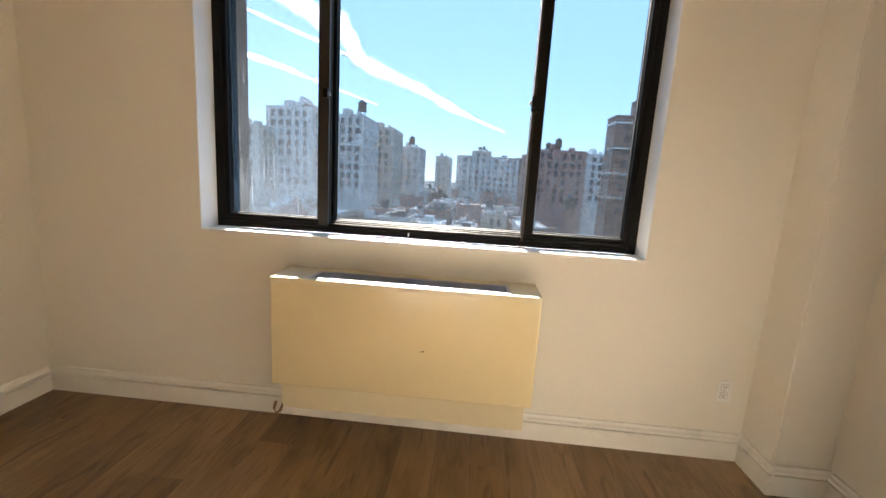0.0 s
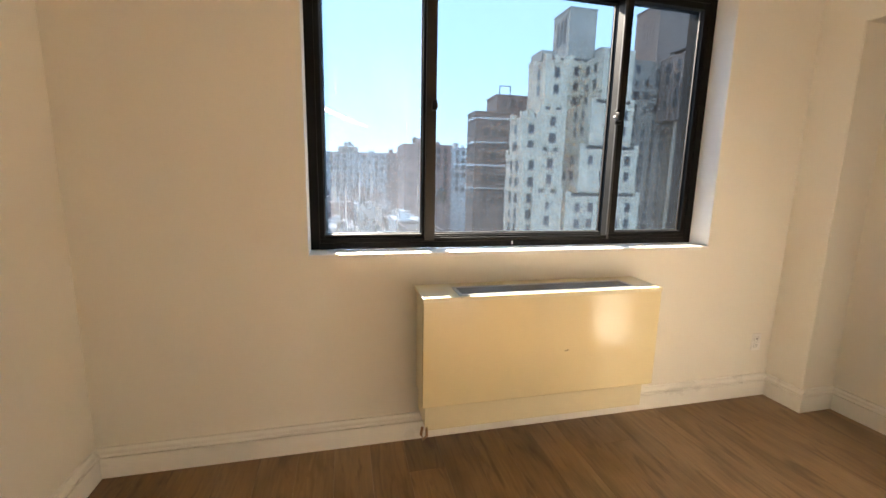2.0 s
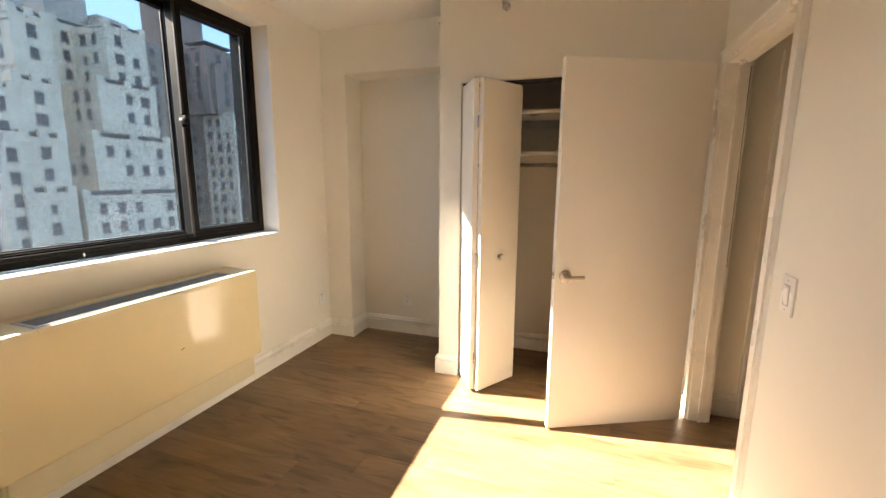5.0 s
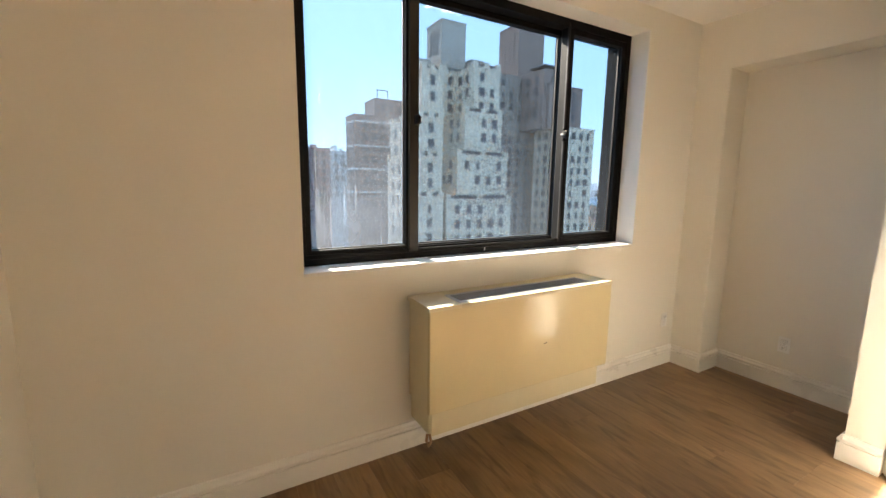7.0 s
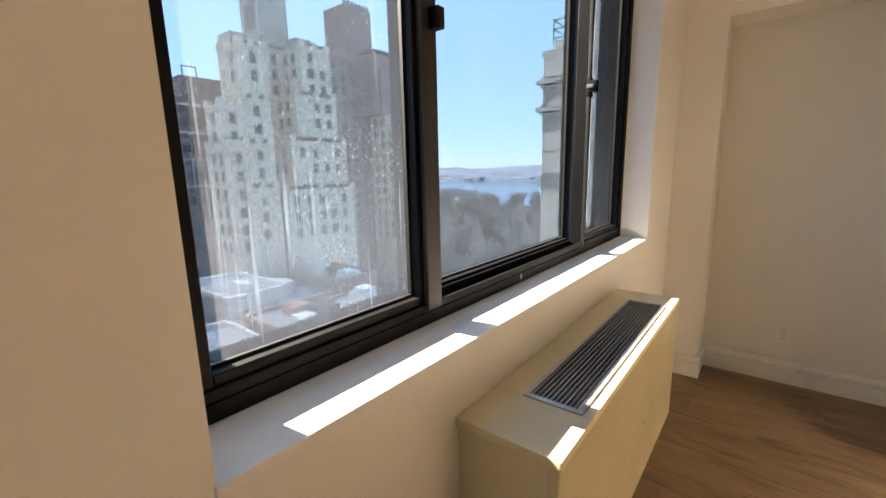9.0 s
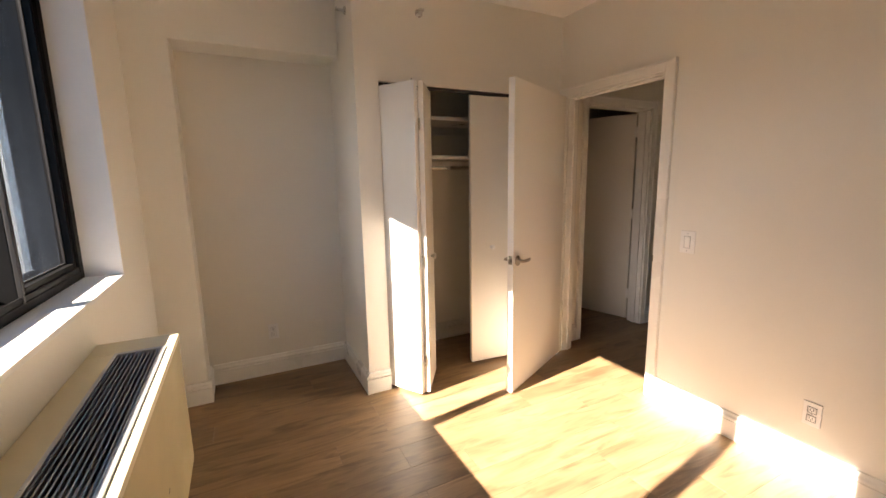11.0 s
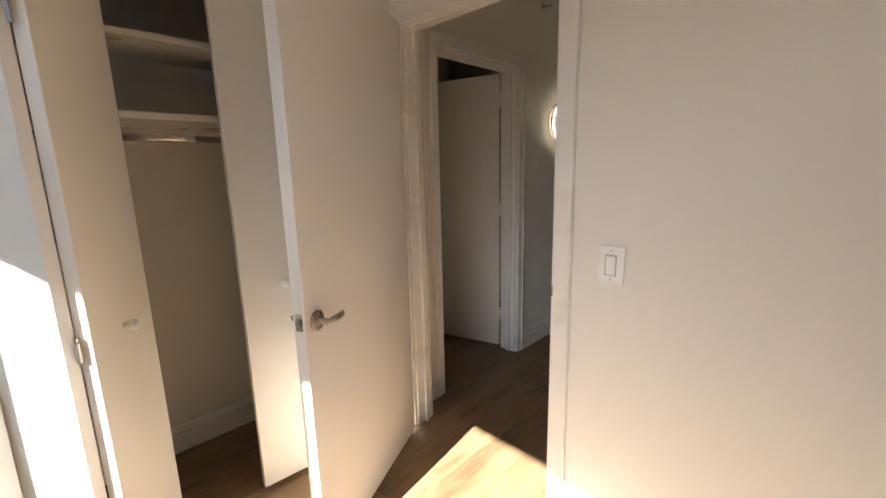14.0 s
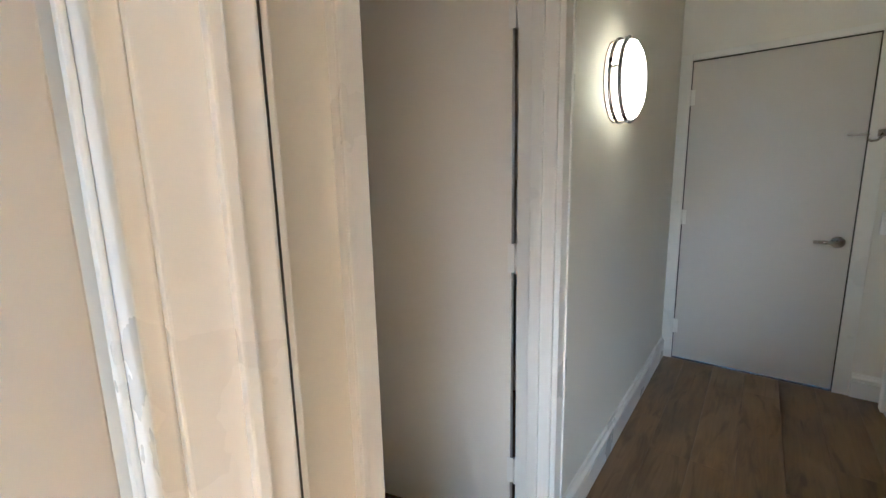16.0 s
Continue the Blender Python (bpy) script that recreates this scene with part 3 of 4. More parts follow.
for z in (0.22, 1.05, 1.86):
    hinge(door, 0.0, -0.002, z)


def casing(name, rows, label="white painted door casing with a beaded edge"):
    return structure(name, boxes(rows, bevel=0.003), M["trim"], label, "door casing")


CW = 0.064
# room side, hall side and jamb lining of the bedroom doorway
casing("trim_door", [(DX0 - CW, DX0 + 0.002, YD, YD + 0.018, 0, DZ + CW), (DX1 - 0.002, DX1 + CW, YD, YD + 0.018, 0, DZ + CW), (DX0 + 0.002, DX1 - 0.002, YD, YD + 0.018, DZ - 0.002, DZ + CW),
                     (DX0 - CW, DX0 - CW + 0.016, YD + 0.018, YD + 0.025, 0, DZ + CW), (DX1 + CW - 0.016, DX1 + CW, YD + 0.018, YD + 0.025, 0, DZ + CW), (DX0 - CW + 0.016, DX1 + CW - 0.016, YD + 0.018, YD + 0.025, DZ + CW - 0.016, DZ + CW)])
casing("trim_door_hall", [(DX0 - CW, DX0 + 0.002, YH - 0.018, YH, 0, DZ + CW), (DX1 - 0.002, DX1 + CW, YH - 0.018, YH, 0, DZ + CW), (DX0 + 0.002, DX1 - 0.002, YH - 0.018, YH, DZ - 0.002, DZ + CW)])
casing("jamb_door", [(DX0, DX0 + 0.018, YH, YD, 0, DZ), (DX1 - 0.012, DX1, YH, YD, 0, DZ), (DX0 + 0.018, DX1 - 0.012, YH, YD, DZ - 0.012, DZ),
                     (DX0 + 0.018, DX0 + 0.030, YH + 0.035, YD - 0.05, 0, DZ - 0.012), (DX1 - 0.024, DX1 - 0.012, YH + 0.035, YD - 0.05, 0, DZ - 0.012), (DX0 + 0.030, DX1 - 0.024, YH + 0.035, YD - 0.05, DZ - 0.024, DZ - 0.012)], "white painted door jamb with stop")
structure("trim_crack", bx(DX1 - 0.0032, DX1 - 0.0015, YH - 0.0085, YH - 0.0062, 0.95, DZ - 0.03), M["slot"], "dark open crack between jamb and casing", "door casing")
strike = thing("strike_plate", (DX0 + 0.018, -0.625, 0.925), "small metal strike plate on the door jamb", "strike plate")
part("plate", bx(DX0 + 0.018, DX0 + 0.0195, -0.645, -0.605, 0.89, 0.96, bevel=0.0005), M["chrome"], strike)
part("lip", bx(DX0 + 0.010, DX0 + 0.020, -0.607, -0.594, 0.905, 0.945, bevel=0.002), M["chrome"], strike)

# bathroom doorway
casing("trim_bathroom", [(XH - 0.018, XH, BY1 - 0.002, BY1 + 0.05, 0, DZ + CW), (XH - 0.018, XH, BY0 - CW, BY0 + 0.002, 0, DZ + CW), (XH - 0.018, XH, BY0 + 0.002, BY1 - 0.002, DZ - 0.002, DZ + CW),
                         (XH - 0.025, XH - 0.018, BY1 + 0.036, BY1 + 0.05, 0, DZ + CW), (XH - 0.025, XH - 0.018, BY0 - CW, BY0 - CW + 0.016, 0, DZ + CW), (XH - 0.025, XH - 0.018, BY0 - CW + 0.016, BY1 + 0.036, DZ + CW - 0.016, DZ + CW)])
casing("jamb_bathroom", [(XH, XH + 0.13, BY1 - 0.014, BY1, 0, DZ), (XH, XH + 0.13, BY0, BY0 + 0.014, 0, DZ), (XH, XH + 0.13, BY0 + 0.014, BY1 - 0.014, DZ - 0.014, DZ),
                         (XH + 0.04, XH + 0.08, BY0 + 0.014, BY0 + 0.026, 0, DZ - 0.014), (XH + 0.04, XH + 0.08, BY1 - 0.026, BY1 - 0.014, 0, DZ - 0.014)], "white painted door jamb with stop")
bath = thing("door_2", (1.290, -1.726, 0.0), "cream painted flush bathroom door standing open", "door", "", 15.5)
bath["kind"] = "structure"
part("leaf", bx(0.020, 0.75, -0.04, 0.0, 0.012, 2.035, bevel=0.0025), M["door"], bath, local=True)
for z in (0.275, 1.08, 1.86):
    hinge(bath, 0.002, 0.002, z)

# entry door
casing("trim_entry", [(EX1 - 0.002, EX1 + 0.066, YE, YE + 0.012, 0, EZ + 0.04), (EX0 - 0.07, EX0 + 0.002, YE, YE + 0.012, 0, EZ + 0.04), (EX0 + 0.002, EX1 - 0.002, YE, YE + 0.012, EZ - 0.002, EZ + 0.04)], "flat painted metal entry door frame")
entry = thing("door_3", (EX1, YE, 0.0), "closed cream metal entry door with lever", "door", "", 180)
entry["kind"] = "structure"
part("leaf", bx(0.007, EX1 - EX0 - 0.007, 0.006, 0.05, 0.010, EZ - 0.008, bevel=0.002), mat("entry_door_paint", (0.66, 0.62, 0.56), 0.4, bump=0.05, vary=0.02), entry, local=True)
lever(entry, EX1 - 0.266, 0.93, -1, 0.006, -1, 0.112)
for z in (0.25, 1.05, 1.85):
    hinge(entry, 0.0, -0.004, z)
guard = part("door_guard", boxes([(0.795, 0.885, -0.014, 0.006, 1.538, 1.552)], bevel=0.002), M["chrome"], entry, "satin chrome swing-bar door guard", local=True)
part("swing_bar", tube([(0.88, -0.012, 1.545), (0.875, -0.03, 1.52), (0.89, -0.035, 1.505), (0.915, -0.035, 1.508), (0.93, -0.03, 1.525), (0.932, -0.018, 1.545)], 0.006, 10), M["chrome"], guard, smooth=True, local=True)
part("keeper", bx(0.915, 0.95, -0.022, -0.012, 1.528, 1.566, bevel=0.002), M["chrome"], guard, local=True)
# near-black jamb colour gives the shaded line round the leaf
entry_gap = structure("jamb_entry", boxes([(EX0, EX0 + 0.0055, YE - 0.06, YE - 0.003, 0, EZ), (EX1 - 0.0055, EX1, YE - 0.06, YE - 0.003, 0, EZ), (EX0 + 0.0055, EX1 - 0.0055, YE - 0.06, YE - 0.003, EZ - 0.0065, EZ), (EX0, EX1, YE - 0.14, YE - 0.065, 0, EZ)]), M["slot"], "rebate round the entry door, blackened for the shade in its gap", "door casing")

# side doorway by the entry
casing("trim_side", [(0, 0.014, KY1 - 0.002, KY1 + 0.06, 0, DZ + 0.06), (0, 0.014, KY0 - 0.06, KY0 + 0.002, 0, DZ + 0.06), (0, 0.014, KY0 + 0.002, KY1 - 0.002, DZ - 0.002, DZ + 0.06)])
structure("threshold", bx(-0.13, 0.0, KY0, KY1, -0.012, 0.012, bevel=0.003), M["tile"], "pale stone threshold in the side doorway", "threshold")

# ---- closet ----
bif_me = {}


def bifold(loc, rot, w, knob, label, side=-1):
    b = thing("bifold_panel", loc, label, "closet door", "closet bifold doors", rot)
    part("leaf", bx(0.002, w - 0.002, -0.034, 0, 0.018, 2.034, bevel=0.0025), M["door"], b, local=True)
    if knob:
        part("knob", lathe([(0.009, 0), (0.008, 0.014), (0.015, 0.020), (0.0185, 0.028), (0.016, 0.036), (0.008, 0.040)], pose(knob, -0.034 if side < 0 else 0.0, 0.93, -90 * side, 0, 0), 20), M["plastic"], b, "round cream knob", smooth=True, local=True)
    for z0, z1 in ((0.0, 0.019), (2.033, 2.048)):
        part("pivot_pin", tube([(0.03, -0.017, z0), (0.03, -0.017, z1)], 0.005, 8), M["chrome"], b, "steel pivot pin", local=True)
    return b


# left pair folded out; right pair nearly closed
P0, P1, P2 = Vector((1.170, 0.868)), Vector((0.908, 0.709)), Vector((1.208, 0.519))


def deg(a, b):
    return math.degrees(math.atan2(b.y - a.y, b.x - a.x))


first = bifold((P1.x, P1.y, 0), deg(P1, P0) , (P0 - P1).length, 0, "cream closet bifold panel folded out into the sun")
second = bifold((P2.x, P2.y, 0), deg(P2, P1), (P1 - P2).length, (P1 - P2).length * 0.52, "cream closet bifold panel with round knob", 1)
for o in list(first.children) + list(second.children):
    o.matrix_basis = Matrix.Translation((0, 0.034, 0))
for k, z in enumerate((0.25, 0.93, 1.78)):
    part("hinge", tube([(P1.x - 0.010, P1.y, z - 0.035), (P1.x - 0.010, P1.y, z + 0.035)], 0.006, 8), M["chrome"], second, "small steel hinge")
Q0, Q1, Q2 = Vector((1.195, 0.190)), Vector((1.165, -0.150)), Vector((1.185, -0.480))
bifold((Q0.x, Q0.y, 0), deg(Q0, Q1), (Q1 - Q0).length, 0.17, "cream closet bifold panel with round knob")
bifold((Q1.x, Q1.y, 0), deg(Q1, Q2), (Q2 - Q1).length, 0, "cream closet bifold panel beside the doorway")
track = thing("closet_track", (1.16, 0.2, CZ), "dark metal sliding track under the closet header", "track")
part("rail", bx(1.145, 1.185, CY0 + 0.002, CY1 - 0.002, CZ - 0.018, CZ), M["slot"], track)
part("pivot", tube([(1.135, 0.845, 2.034), (1.135, 0.845, CZ - 0.012)], 0.006, 8), M["chrome"], track)
for z, nm in ((1.885, "upper"), (1.60, "lower")):
    sh = thing("closet_shelf", (1.57, 0.2, z), "cream painted closet shelf, empty", "shelf", "closet shelves")
    part("board", bx(1.385, XN, CY0 - 0.11, CY1, z, z + 0.026, bevel=0.002), M["trim"], sh)
    part("cleat", boxes([(XN - 0.02, XN, CY0 - 0.11, CY1, z - 0.07, z), (1.40, XN - 0.02, CY1 - 0.018, CY1, z - 0.07, z)]), M["trim"], sh)
rod = thing("closet_rod", (1.46, 0.2, 1.535), "chrome closet hanging rod below the shelf", "rod")
part("bar", tube([(1.46, CY0 - 0.11, 1.535), (1.46, CY1, 1.535)], 0.014, 16), M["chrome"], rod, smooth=True)
for y in (CY0 - 0.109, CY1 - 0.001):
    part("bracket", lathe([(0.028, -0.006), (0.028, 0.006), (0.018, 0.008)], pose(1.46, y, 1.535, 90, 0, 0), 18), M["chrome"], rod)


# ---- hallway lamp, sprinklers ----
LY, LZ = -2.295, 1.718
sc = thing("wall_lamp", (XH, LY, LZ), "round glowing wall lamp with double bronze ring", "lamp")
lay = pose(XH, LY, LZ, 0, -90, 0)
part("diffuser", lathe([(0.145, 0.004), (0.150, 0.02), (0.150, 0.062), (0.142, 0.078), (0.115, 0.092), (0.06, 0.099), (0.01, 0.101)], lay, 48), M["glow"], sc, "warm white glowing glass", smooth=True)
part("base_plate", lathe([(0.155, 0), (0.155, 0.006), (0.14, 0.008)], lay, 40), M["nickel"], sc)
for h in (0.022, 0.058):
    part("ring", lathe([(0.152, h - 0.007), (0.160, h - 0.007), (0.163, h), (0.160, h + 0.007), (0.152, h + 0.007)], lay, 48), M["nickel"], sc, "brushed bronze ring", smooth=True)
for a in (0, 90, 180, 270):
    c, s_ = math.cos(radians(a + 10)), math.sin(radians(a + 10))
    part("post", tube([(XH - 0.022, LY + 0.157 * c, LZ + 0.157 * s_), (XH - 0.058, LY + 0.157 * c, LZ + 0.157 * s_)], 0.006, 8), M["nickel"], sc)


def sprinkler(loc, rot, label):
    s = thing("sprinkler", loc, label, "sprinkler", "fire sprinklers", rot)
    part("escutcheon", lathe([(0.026, 0), (0.026, 0.004), (0.020, 0.010), (0.010, 0.012)], pose(0, 0, 0, 90, 0, 0), 20), M["chrome"], s, local=True)
    part("nozzle", tube([(0, 0, 0), (0, -0.035, 0)], 0.008, 10), M["chrome"], s, local=True)
    part("frame_arms", boxes([(-0.012, -0.009, -0.055, -0.03, -0.003, 0.003), (0.009, 0.012, -0.055, -0.03, -0.003, 0.003), (-0.012, 0.012, -0.033, -0.029, -0.003, 0.003)]), M["chrome"], s, local=True)
    part("deflector", bx(-0.016, 0.016, -0.058, -0.054, -0.004, 0.012, bevel=0.001), M["chrome"], s, local=True)


sprinkler((XC, 0.60, 2.49), -90, "chrome sidewall sprinkler above the closet")
sprinkler((1.25, YC, 2.49), 180, "chrome sidewall sprinkler beside the niche")
sprinkler((XH, -2.03, 2.49), -90, "chrome sidewall sprinkler in the hallway")

# ---- the city outside ----
ZG = -30.0
CM = {}
CM["stone"] = mat("limestone_facade", (0.68, 0.555, 0.42), 0.85, bump=0.3, bump_scale=3, vary=0.12, scale=0.35)
CM["stone2"] = mat("grey_stone_facade", (0.42, 0.36, 0.30), 0.85, bump=0.3, bump_scale=3, vary=0.14, scale=0.3)
CM["brick"] = mat("brown_brick_facade", (0.26, 0.175, 0.14), 0.9, bump=0.3, bump_scale=8, vary=0.16, scale=0.4)
CM["red"] = mat("red_brick_facade", (0.38, 0.23, 0.19), 0.9, bump=0.3, bump_scale=8, vary=0.16, scale=0.3)
# brick darkened for the shadow on the recessed wall
CM["shaded_wall"] = mat("shaded_brick_facade", (0.31, 0.25, 0.205), 0.9, bump=0.3, bump_scale=8, vary=0.16, scale=0.4)
CM["tan"] = mat("tan_brick_facade", (0.56, 0.47, 0.39), 0.9, bump=0.3, bump_scale=6, vary=0.12, scale=0.4)
CM["grey"] = mat("grey_render_facade", (0.58, 0.53, 0.49), 0.9, vary=0.12, scale=0.3)
CM["white"] = mat("white_render_facade", (0.66, 0.65, 0.62), 0.85, vary=0.08, scale=0.3)
CM["tar"] = mat("tar_roof", (0.09, 0.088, 0.085), 0.9, vary=0.25, scale=0.5)
CM["silver"] = mat("silver_roof_coating", (0.30, 0.30, 0.30), 0.6, vary=0.15, scale=0.5)
CM["cedar"] = mat("weathered_cedar", (0.17, 0.125, 0.09), 0.9, vary=0.2, scale=1.0)
CM["steel"] = mat("dark_steel", (0.06, 0.06, 0.06), 0.6, metal=0.4)
CM["pane"] = mat("facade_window_glass", (0.02, 0.023, 0.027), 0.3, vary=0.4, scale=0.3, rnd=0.5)
CM["wframe"] = mat("facade_window_frame", (0.13, 0.12, 0.115), 0.6, vary=0.1)
CM["cream"] = mat("cream_render", (0.66, 0.60, 0.49), 0.8, bump=0.2, bump_scale=14, vary=0.06, scale=0.8)
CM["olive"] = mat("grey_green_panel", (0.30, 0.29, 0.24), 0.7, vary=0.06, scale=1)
CM["mint"] = mat("mint_painted_rail", (0.32, 0.55, 0.44), 0.5)
CM["bark"] = mat("winter_bark", (0.36, 0.31, 0.27), 0.95, vary=0.2, scale=0.6)
CM["twig"] = mat("bare_twigs", (0.62, 0.50, 0.40), 0.95, vary=0.25, scale=0.2, rnd=0.2)
CM["grass"] = mat("winter_park_ground", (0.17, 0.145, 0.115), 0.95, vary=0.3, scale=0.02)
CM["street"] = mat("street_ground", (0.15, 0.145, 0.14), 0.9, vary=0.25, scale=0.03)
CM["water"] = mat("river_water", (0.10, 0.16, 0.24), 0.18, bump=0.5, bump_scale=0.4, vary=0.08, scale=0.01)
CM["hill"] = mat("far_wooded_bank", (0.44, 0.44, 0.45), 0.95, vary=0.25, scale=0.01)

structure("ground", bx(-3500, 3500, 2.9, 4000, ZG - 2, ZG), CM["street"], "grey city ground far below", "ground")
structure("park", bx(60, 326, 30, 900, ZG, ZG + 0.3), CM["grass"], "brown winter park lawn by the river", "ground")
structure("river", bx(326, 1010, 2.9, 3000, ZG, ZG + 0.15), CM["water"], "wide blue river", "water")

win_me = {}
rw = random.Random(5)


def window_mesh(w, h):
    """A sash window: frame ring, meeting rail, dark glass and a projecting sill, facing -y."""
    key = (w, h)
    if key not in win_me:
        bm = bmesh.new()
        f = 0.09
        for r in ((-w / 2, -w / 2 + f, -0.07, 0.02, 0, h), (w / 2 - f, w / 2, -0.07, 0.02, 0, h), (-w / 2 + f, w / 2 - f, -0.07, 0.02, h - f, h), (-w / 2 + f, w / 2 - f, -0.07, 0.02, 0, f),
                  (-w / 2 + f, w / 2 - f, -0.06, 0.02, h * 0.5 - 0.05, h * 0.5 + 0.05), (-w / 2 - 0.1, w / 2 + 0.1, -0.16, 0.02, -0.14, 0)):
            bx(*r, bm=bm)
        n = len(bm.faces)
        bx(-w / 2 + f, w / 2 - f, -0.03, 0.02, f, h - f, bm=bm)
        bm.faces.ensure_lookup_table()
        for k, fc in enumerate(bm.faces):
            fc.material_index = 1 if k >= n else 0
        win_me[key] = mesh_of("window", bm, [CM["wframe"], CM["pane"]])
    return win_me[key]


def windows(parent, axis, plane, a0, a1, z0, z1, step, floor_h, w, h, jitter=0):
    """Rows of windows on a face: axis 'y' faces -y, 'x' faces -x, 'X' faces +x."""
    n = max(1, int((a1 - a0 - 0.8) // step))
    m = max(1, int((z1 - z0 - 0.6) // floor_h))
    for j in range(m):
        for i in range(n):
            if rw.random() < 0.1:
                continue
            a = (a0 + a1) / 2 + (i - (n - 1) / 2) * step
            z = z1 - 0.9 - h - j * floor_h
            k = rw.random()
            ob = part("window", window_mesh(w * 1.35, h) if k < 0.12 else window_mesh(w * 0.7, h * 0.75) if k < 0.24 else window_mesh(w, h), None, parent)
            ob.matrix_basis = {"y": pose(a, plane, z), "x": pose(plane, a, z, 0, 0, -90), "X": pose(plane, a, z, 0, 0, 90)}[axis]


def mass(parent, name, x0, x1, y0, y1, z0, z1, material, parapet=0.7, coping=True):
    w = part(name, bx(x0, x1, y0, y1, z0, z1), material, parent)
    if coping:
        c = 0.12
        part("coping", boxes([(x0 - c, x1 + c, y0 - c, y0 + 0.3, z1, z1 + parapet * 0.5), (x0 - c, x1 + c, y1 - 0.3, y1 + c, z1, z1 + parapet * 0.5), (x0 - c, x0 + 0.3, y0 + 0.3, y1 - 0.3, z1, z1 + parapet * 0.5), (x1 - 0.3, x1 + c, y0 + 0.3, y1 - 0.3, z1, z1 + parapet * 0.5)]), material, w)
    return w


def water_tank(loc, s, label="weathered cedar rooftop water tank on steel legs"):
    t = thing("water_tank", loc, label, "water tank", "rooftop water tanks")
    part("tub", lathe([(1.6 * s, 2.2 * s), (1.55 * s, 5.0 * s)], pose(0, 0, 0), 18), CM["cedar"], t, local=True)
    part("roof", lathe([(1.8 * s, 5.0 * s), (0.1 * s, 6.4 * s)], pose(0, 0, 0), 18), CM["tar"], t, local=True)
    for k in range(4):
        a = radians(45 + 90 * k)
        part("leg", tube([(1.3 * s * math.cos(a), 1.3 * s * math.sin(a), 0), (1.3 * s * math.cos(a), 1.3 * s * math.sin(a), 2.2 * s)], 0.12 * s, 6), CM["steel"], t, local=True)
    part("platform", bx(-1.6 * s, 1.6 * s, -1.6 * s, 1.6 * s, 2.0 * s, 2.2 * s), CM["steel"], t, local=True)
    return t


def dress_tier(w, x0, x1, y0, y1, top):
    """Corner posts on the parapet, a string course, pale window-head band and a dark terrace rail."""
    for px, py in ((x0, y0), (x1 - 0.9, y0), (x0, y1 - 0.9), ((x0 + x1) / 2 - 0.45, y0)):
        part("parapet_post", bx(px - 0.14, px + 0.94, py - 0.14, py + 0.9, top + 0.35, top + 1.25), CM["stone"], w)
    for z in (top - 0.75, top - 6.65):
        part("string_course", bx(x0 - 0.13, x1 + 0.13, y0 - 0.13, y0 - 0.002, z, z + 0.28), CM["stone"], w)
        part("string_course", bx(x0 - 0.13, x0 - 0.002, y0 - 0.002, y1, z, z + 0.28), CM["stone"], w)
    part("terrace_rail", bx(x0 + 1.0, x1 - 1.0, y0 + 0.4, y0 + 0.5, top + 0.35, top + 1.0), CM["steel"], w, "dark terrace railing and planting")


# stepped limestone apartment house
apt = thing("apartment_building", (40, 80, ZG), "tall stepped limestone apartment building with terraces and roof tower", "building")
S, S2 = CM["stone"], CM["stone2"]
tiers = [
    (38.8, 54.6, 70, 86, ZG, -1.7), (42.3, 54.9, 72, 86, -1.7, 7.2), (45.2, 54.6, 74, 86, 7.2, 16.0), (48.5, 55.2, 76, 86, 16.0, 25.7),
    (32.1, 38.0, 70, 77, ZG, -1.1), (33.3, 38.5, 71.5, 78, -1.1, 6.4), (34.2, 39.5, 73, 79, 6.4, 14.0), (35.8, 40.5, 75, 80.8, 14.0, 23.3),
    (30.1, 33.3, 70.5, 78.7, ZG, 5.9), (30.4, 34.2, 72.5, 78, 5.9, 12.5),
    (40.0, 52.0, 84, 92, ZG, 26.2),
]
for x0, x1, y0, y1, z0, z1 in tiers:
    w = mass(apt, "wall", x0, x1, y0, y1, z0, z1, S)
    lo = max(z0, -14)
    windows(w, "y", y0, x0, x1, lo, z1, 2.7, 2.95, 1.05, 1.6)
    if x0 > 26:
        windows(w, "x", x0, y0, min(y1, y0 + 8), lo, z1, 2.7, 2.95, 1.0, 1.6)
    dress_tier(w, x0, x1, y0, y1, z1)
tw = mass(apt, "tower", 45.3, 51.6, 84.5, 91.4, 26.2, 36.9, CM["stone2"])
part("slot_opening", boxes([(45.22, 45.4, 86.0 + k * 1.5, 86.7 + k * 1.5, 30.5, 35.5) for k in range(3)]), CM["steel"], tw, "tall dark louvre slot")
mass(apt, "penthouse", 51.6, 55.0, 82, 90, 25.7, 28.8, CM["stone2"])
part("bulkhead", bx(39.5, 43, 85, 90, 26.2, 28.4), CM["stone2"], apt)
for x, y, z in ((46, 72.2, 7.3), (50, 72.2, 7.3), (47.5, 74.2, 16.1), (30, 71.7, 6.5), (44, 70.2, -1.6)):
    part("balcony_rail", boxes([(x - 2.2, x + 2.2, y, y + 0.06, z + 0.9, z + 0.98)] + [(x - 2.2 + 0.4 * k, x - 2.16 + 0.4 * k, y, y + 0.05, z, z + 0.9) for k in range(12)]), CM["steel"], apt)

# second, darker building with a light stone corner wing
apt2 = thing("apartment_building", (75, 88, ZG), "dark brick apartment building with light stone wing and roof tower", "building")
# recessed wall: its shadow is put into the darker brick colour
w = mass(apt2, "wall", 66.3, 84.0, 92.8, 108, ZG, 30.4, CM["shaded_wall"])
windows(w, "y", 92.8, 66.3, 80.5, -14, 30.4, 2.9, 3.0, 1.1, 1.6)
tw = mass(apt2, "tower", 77.2, 86.6, 97, 106, 27.0, 46.0, CM["brick"])
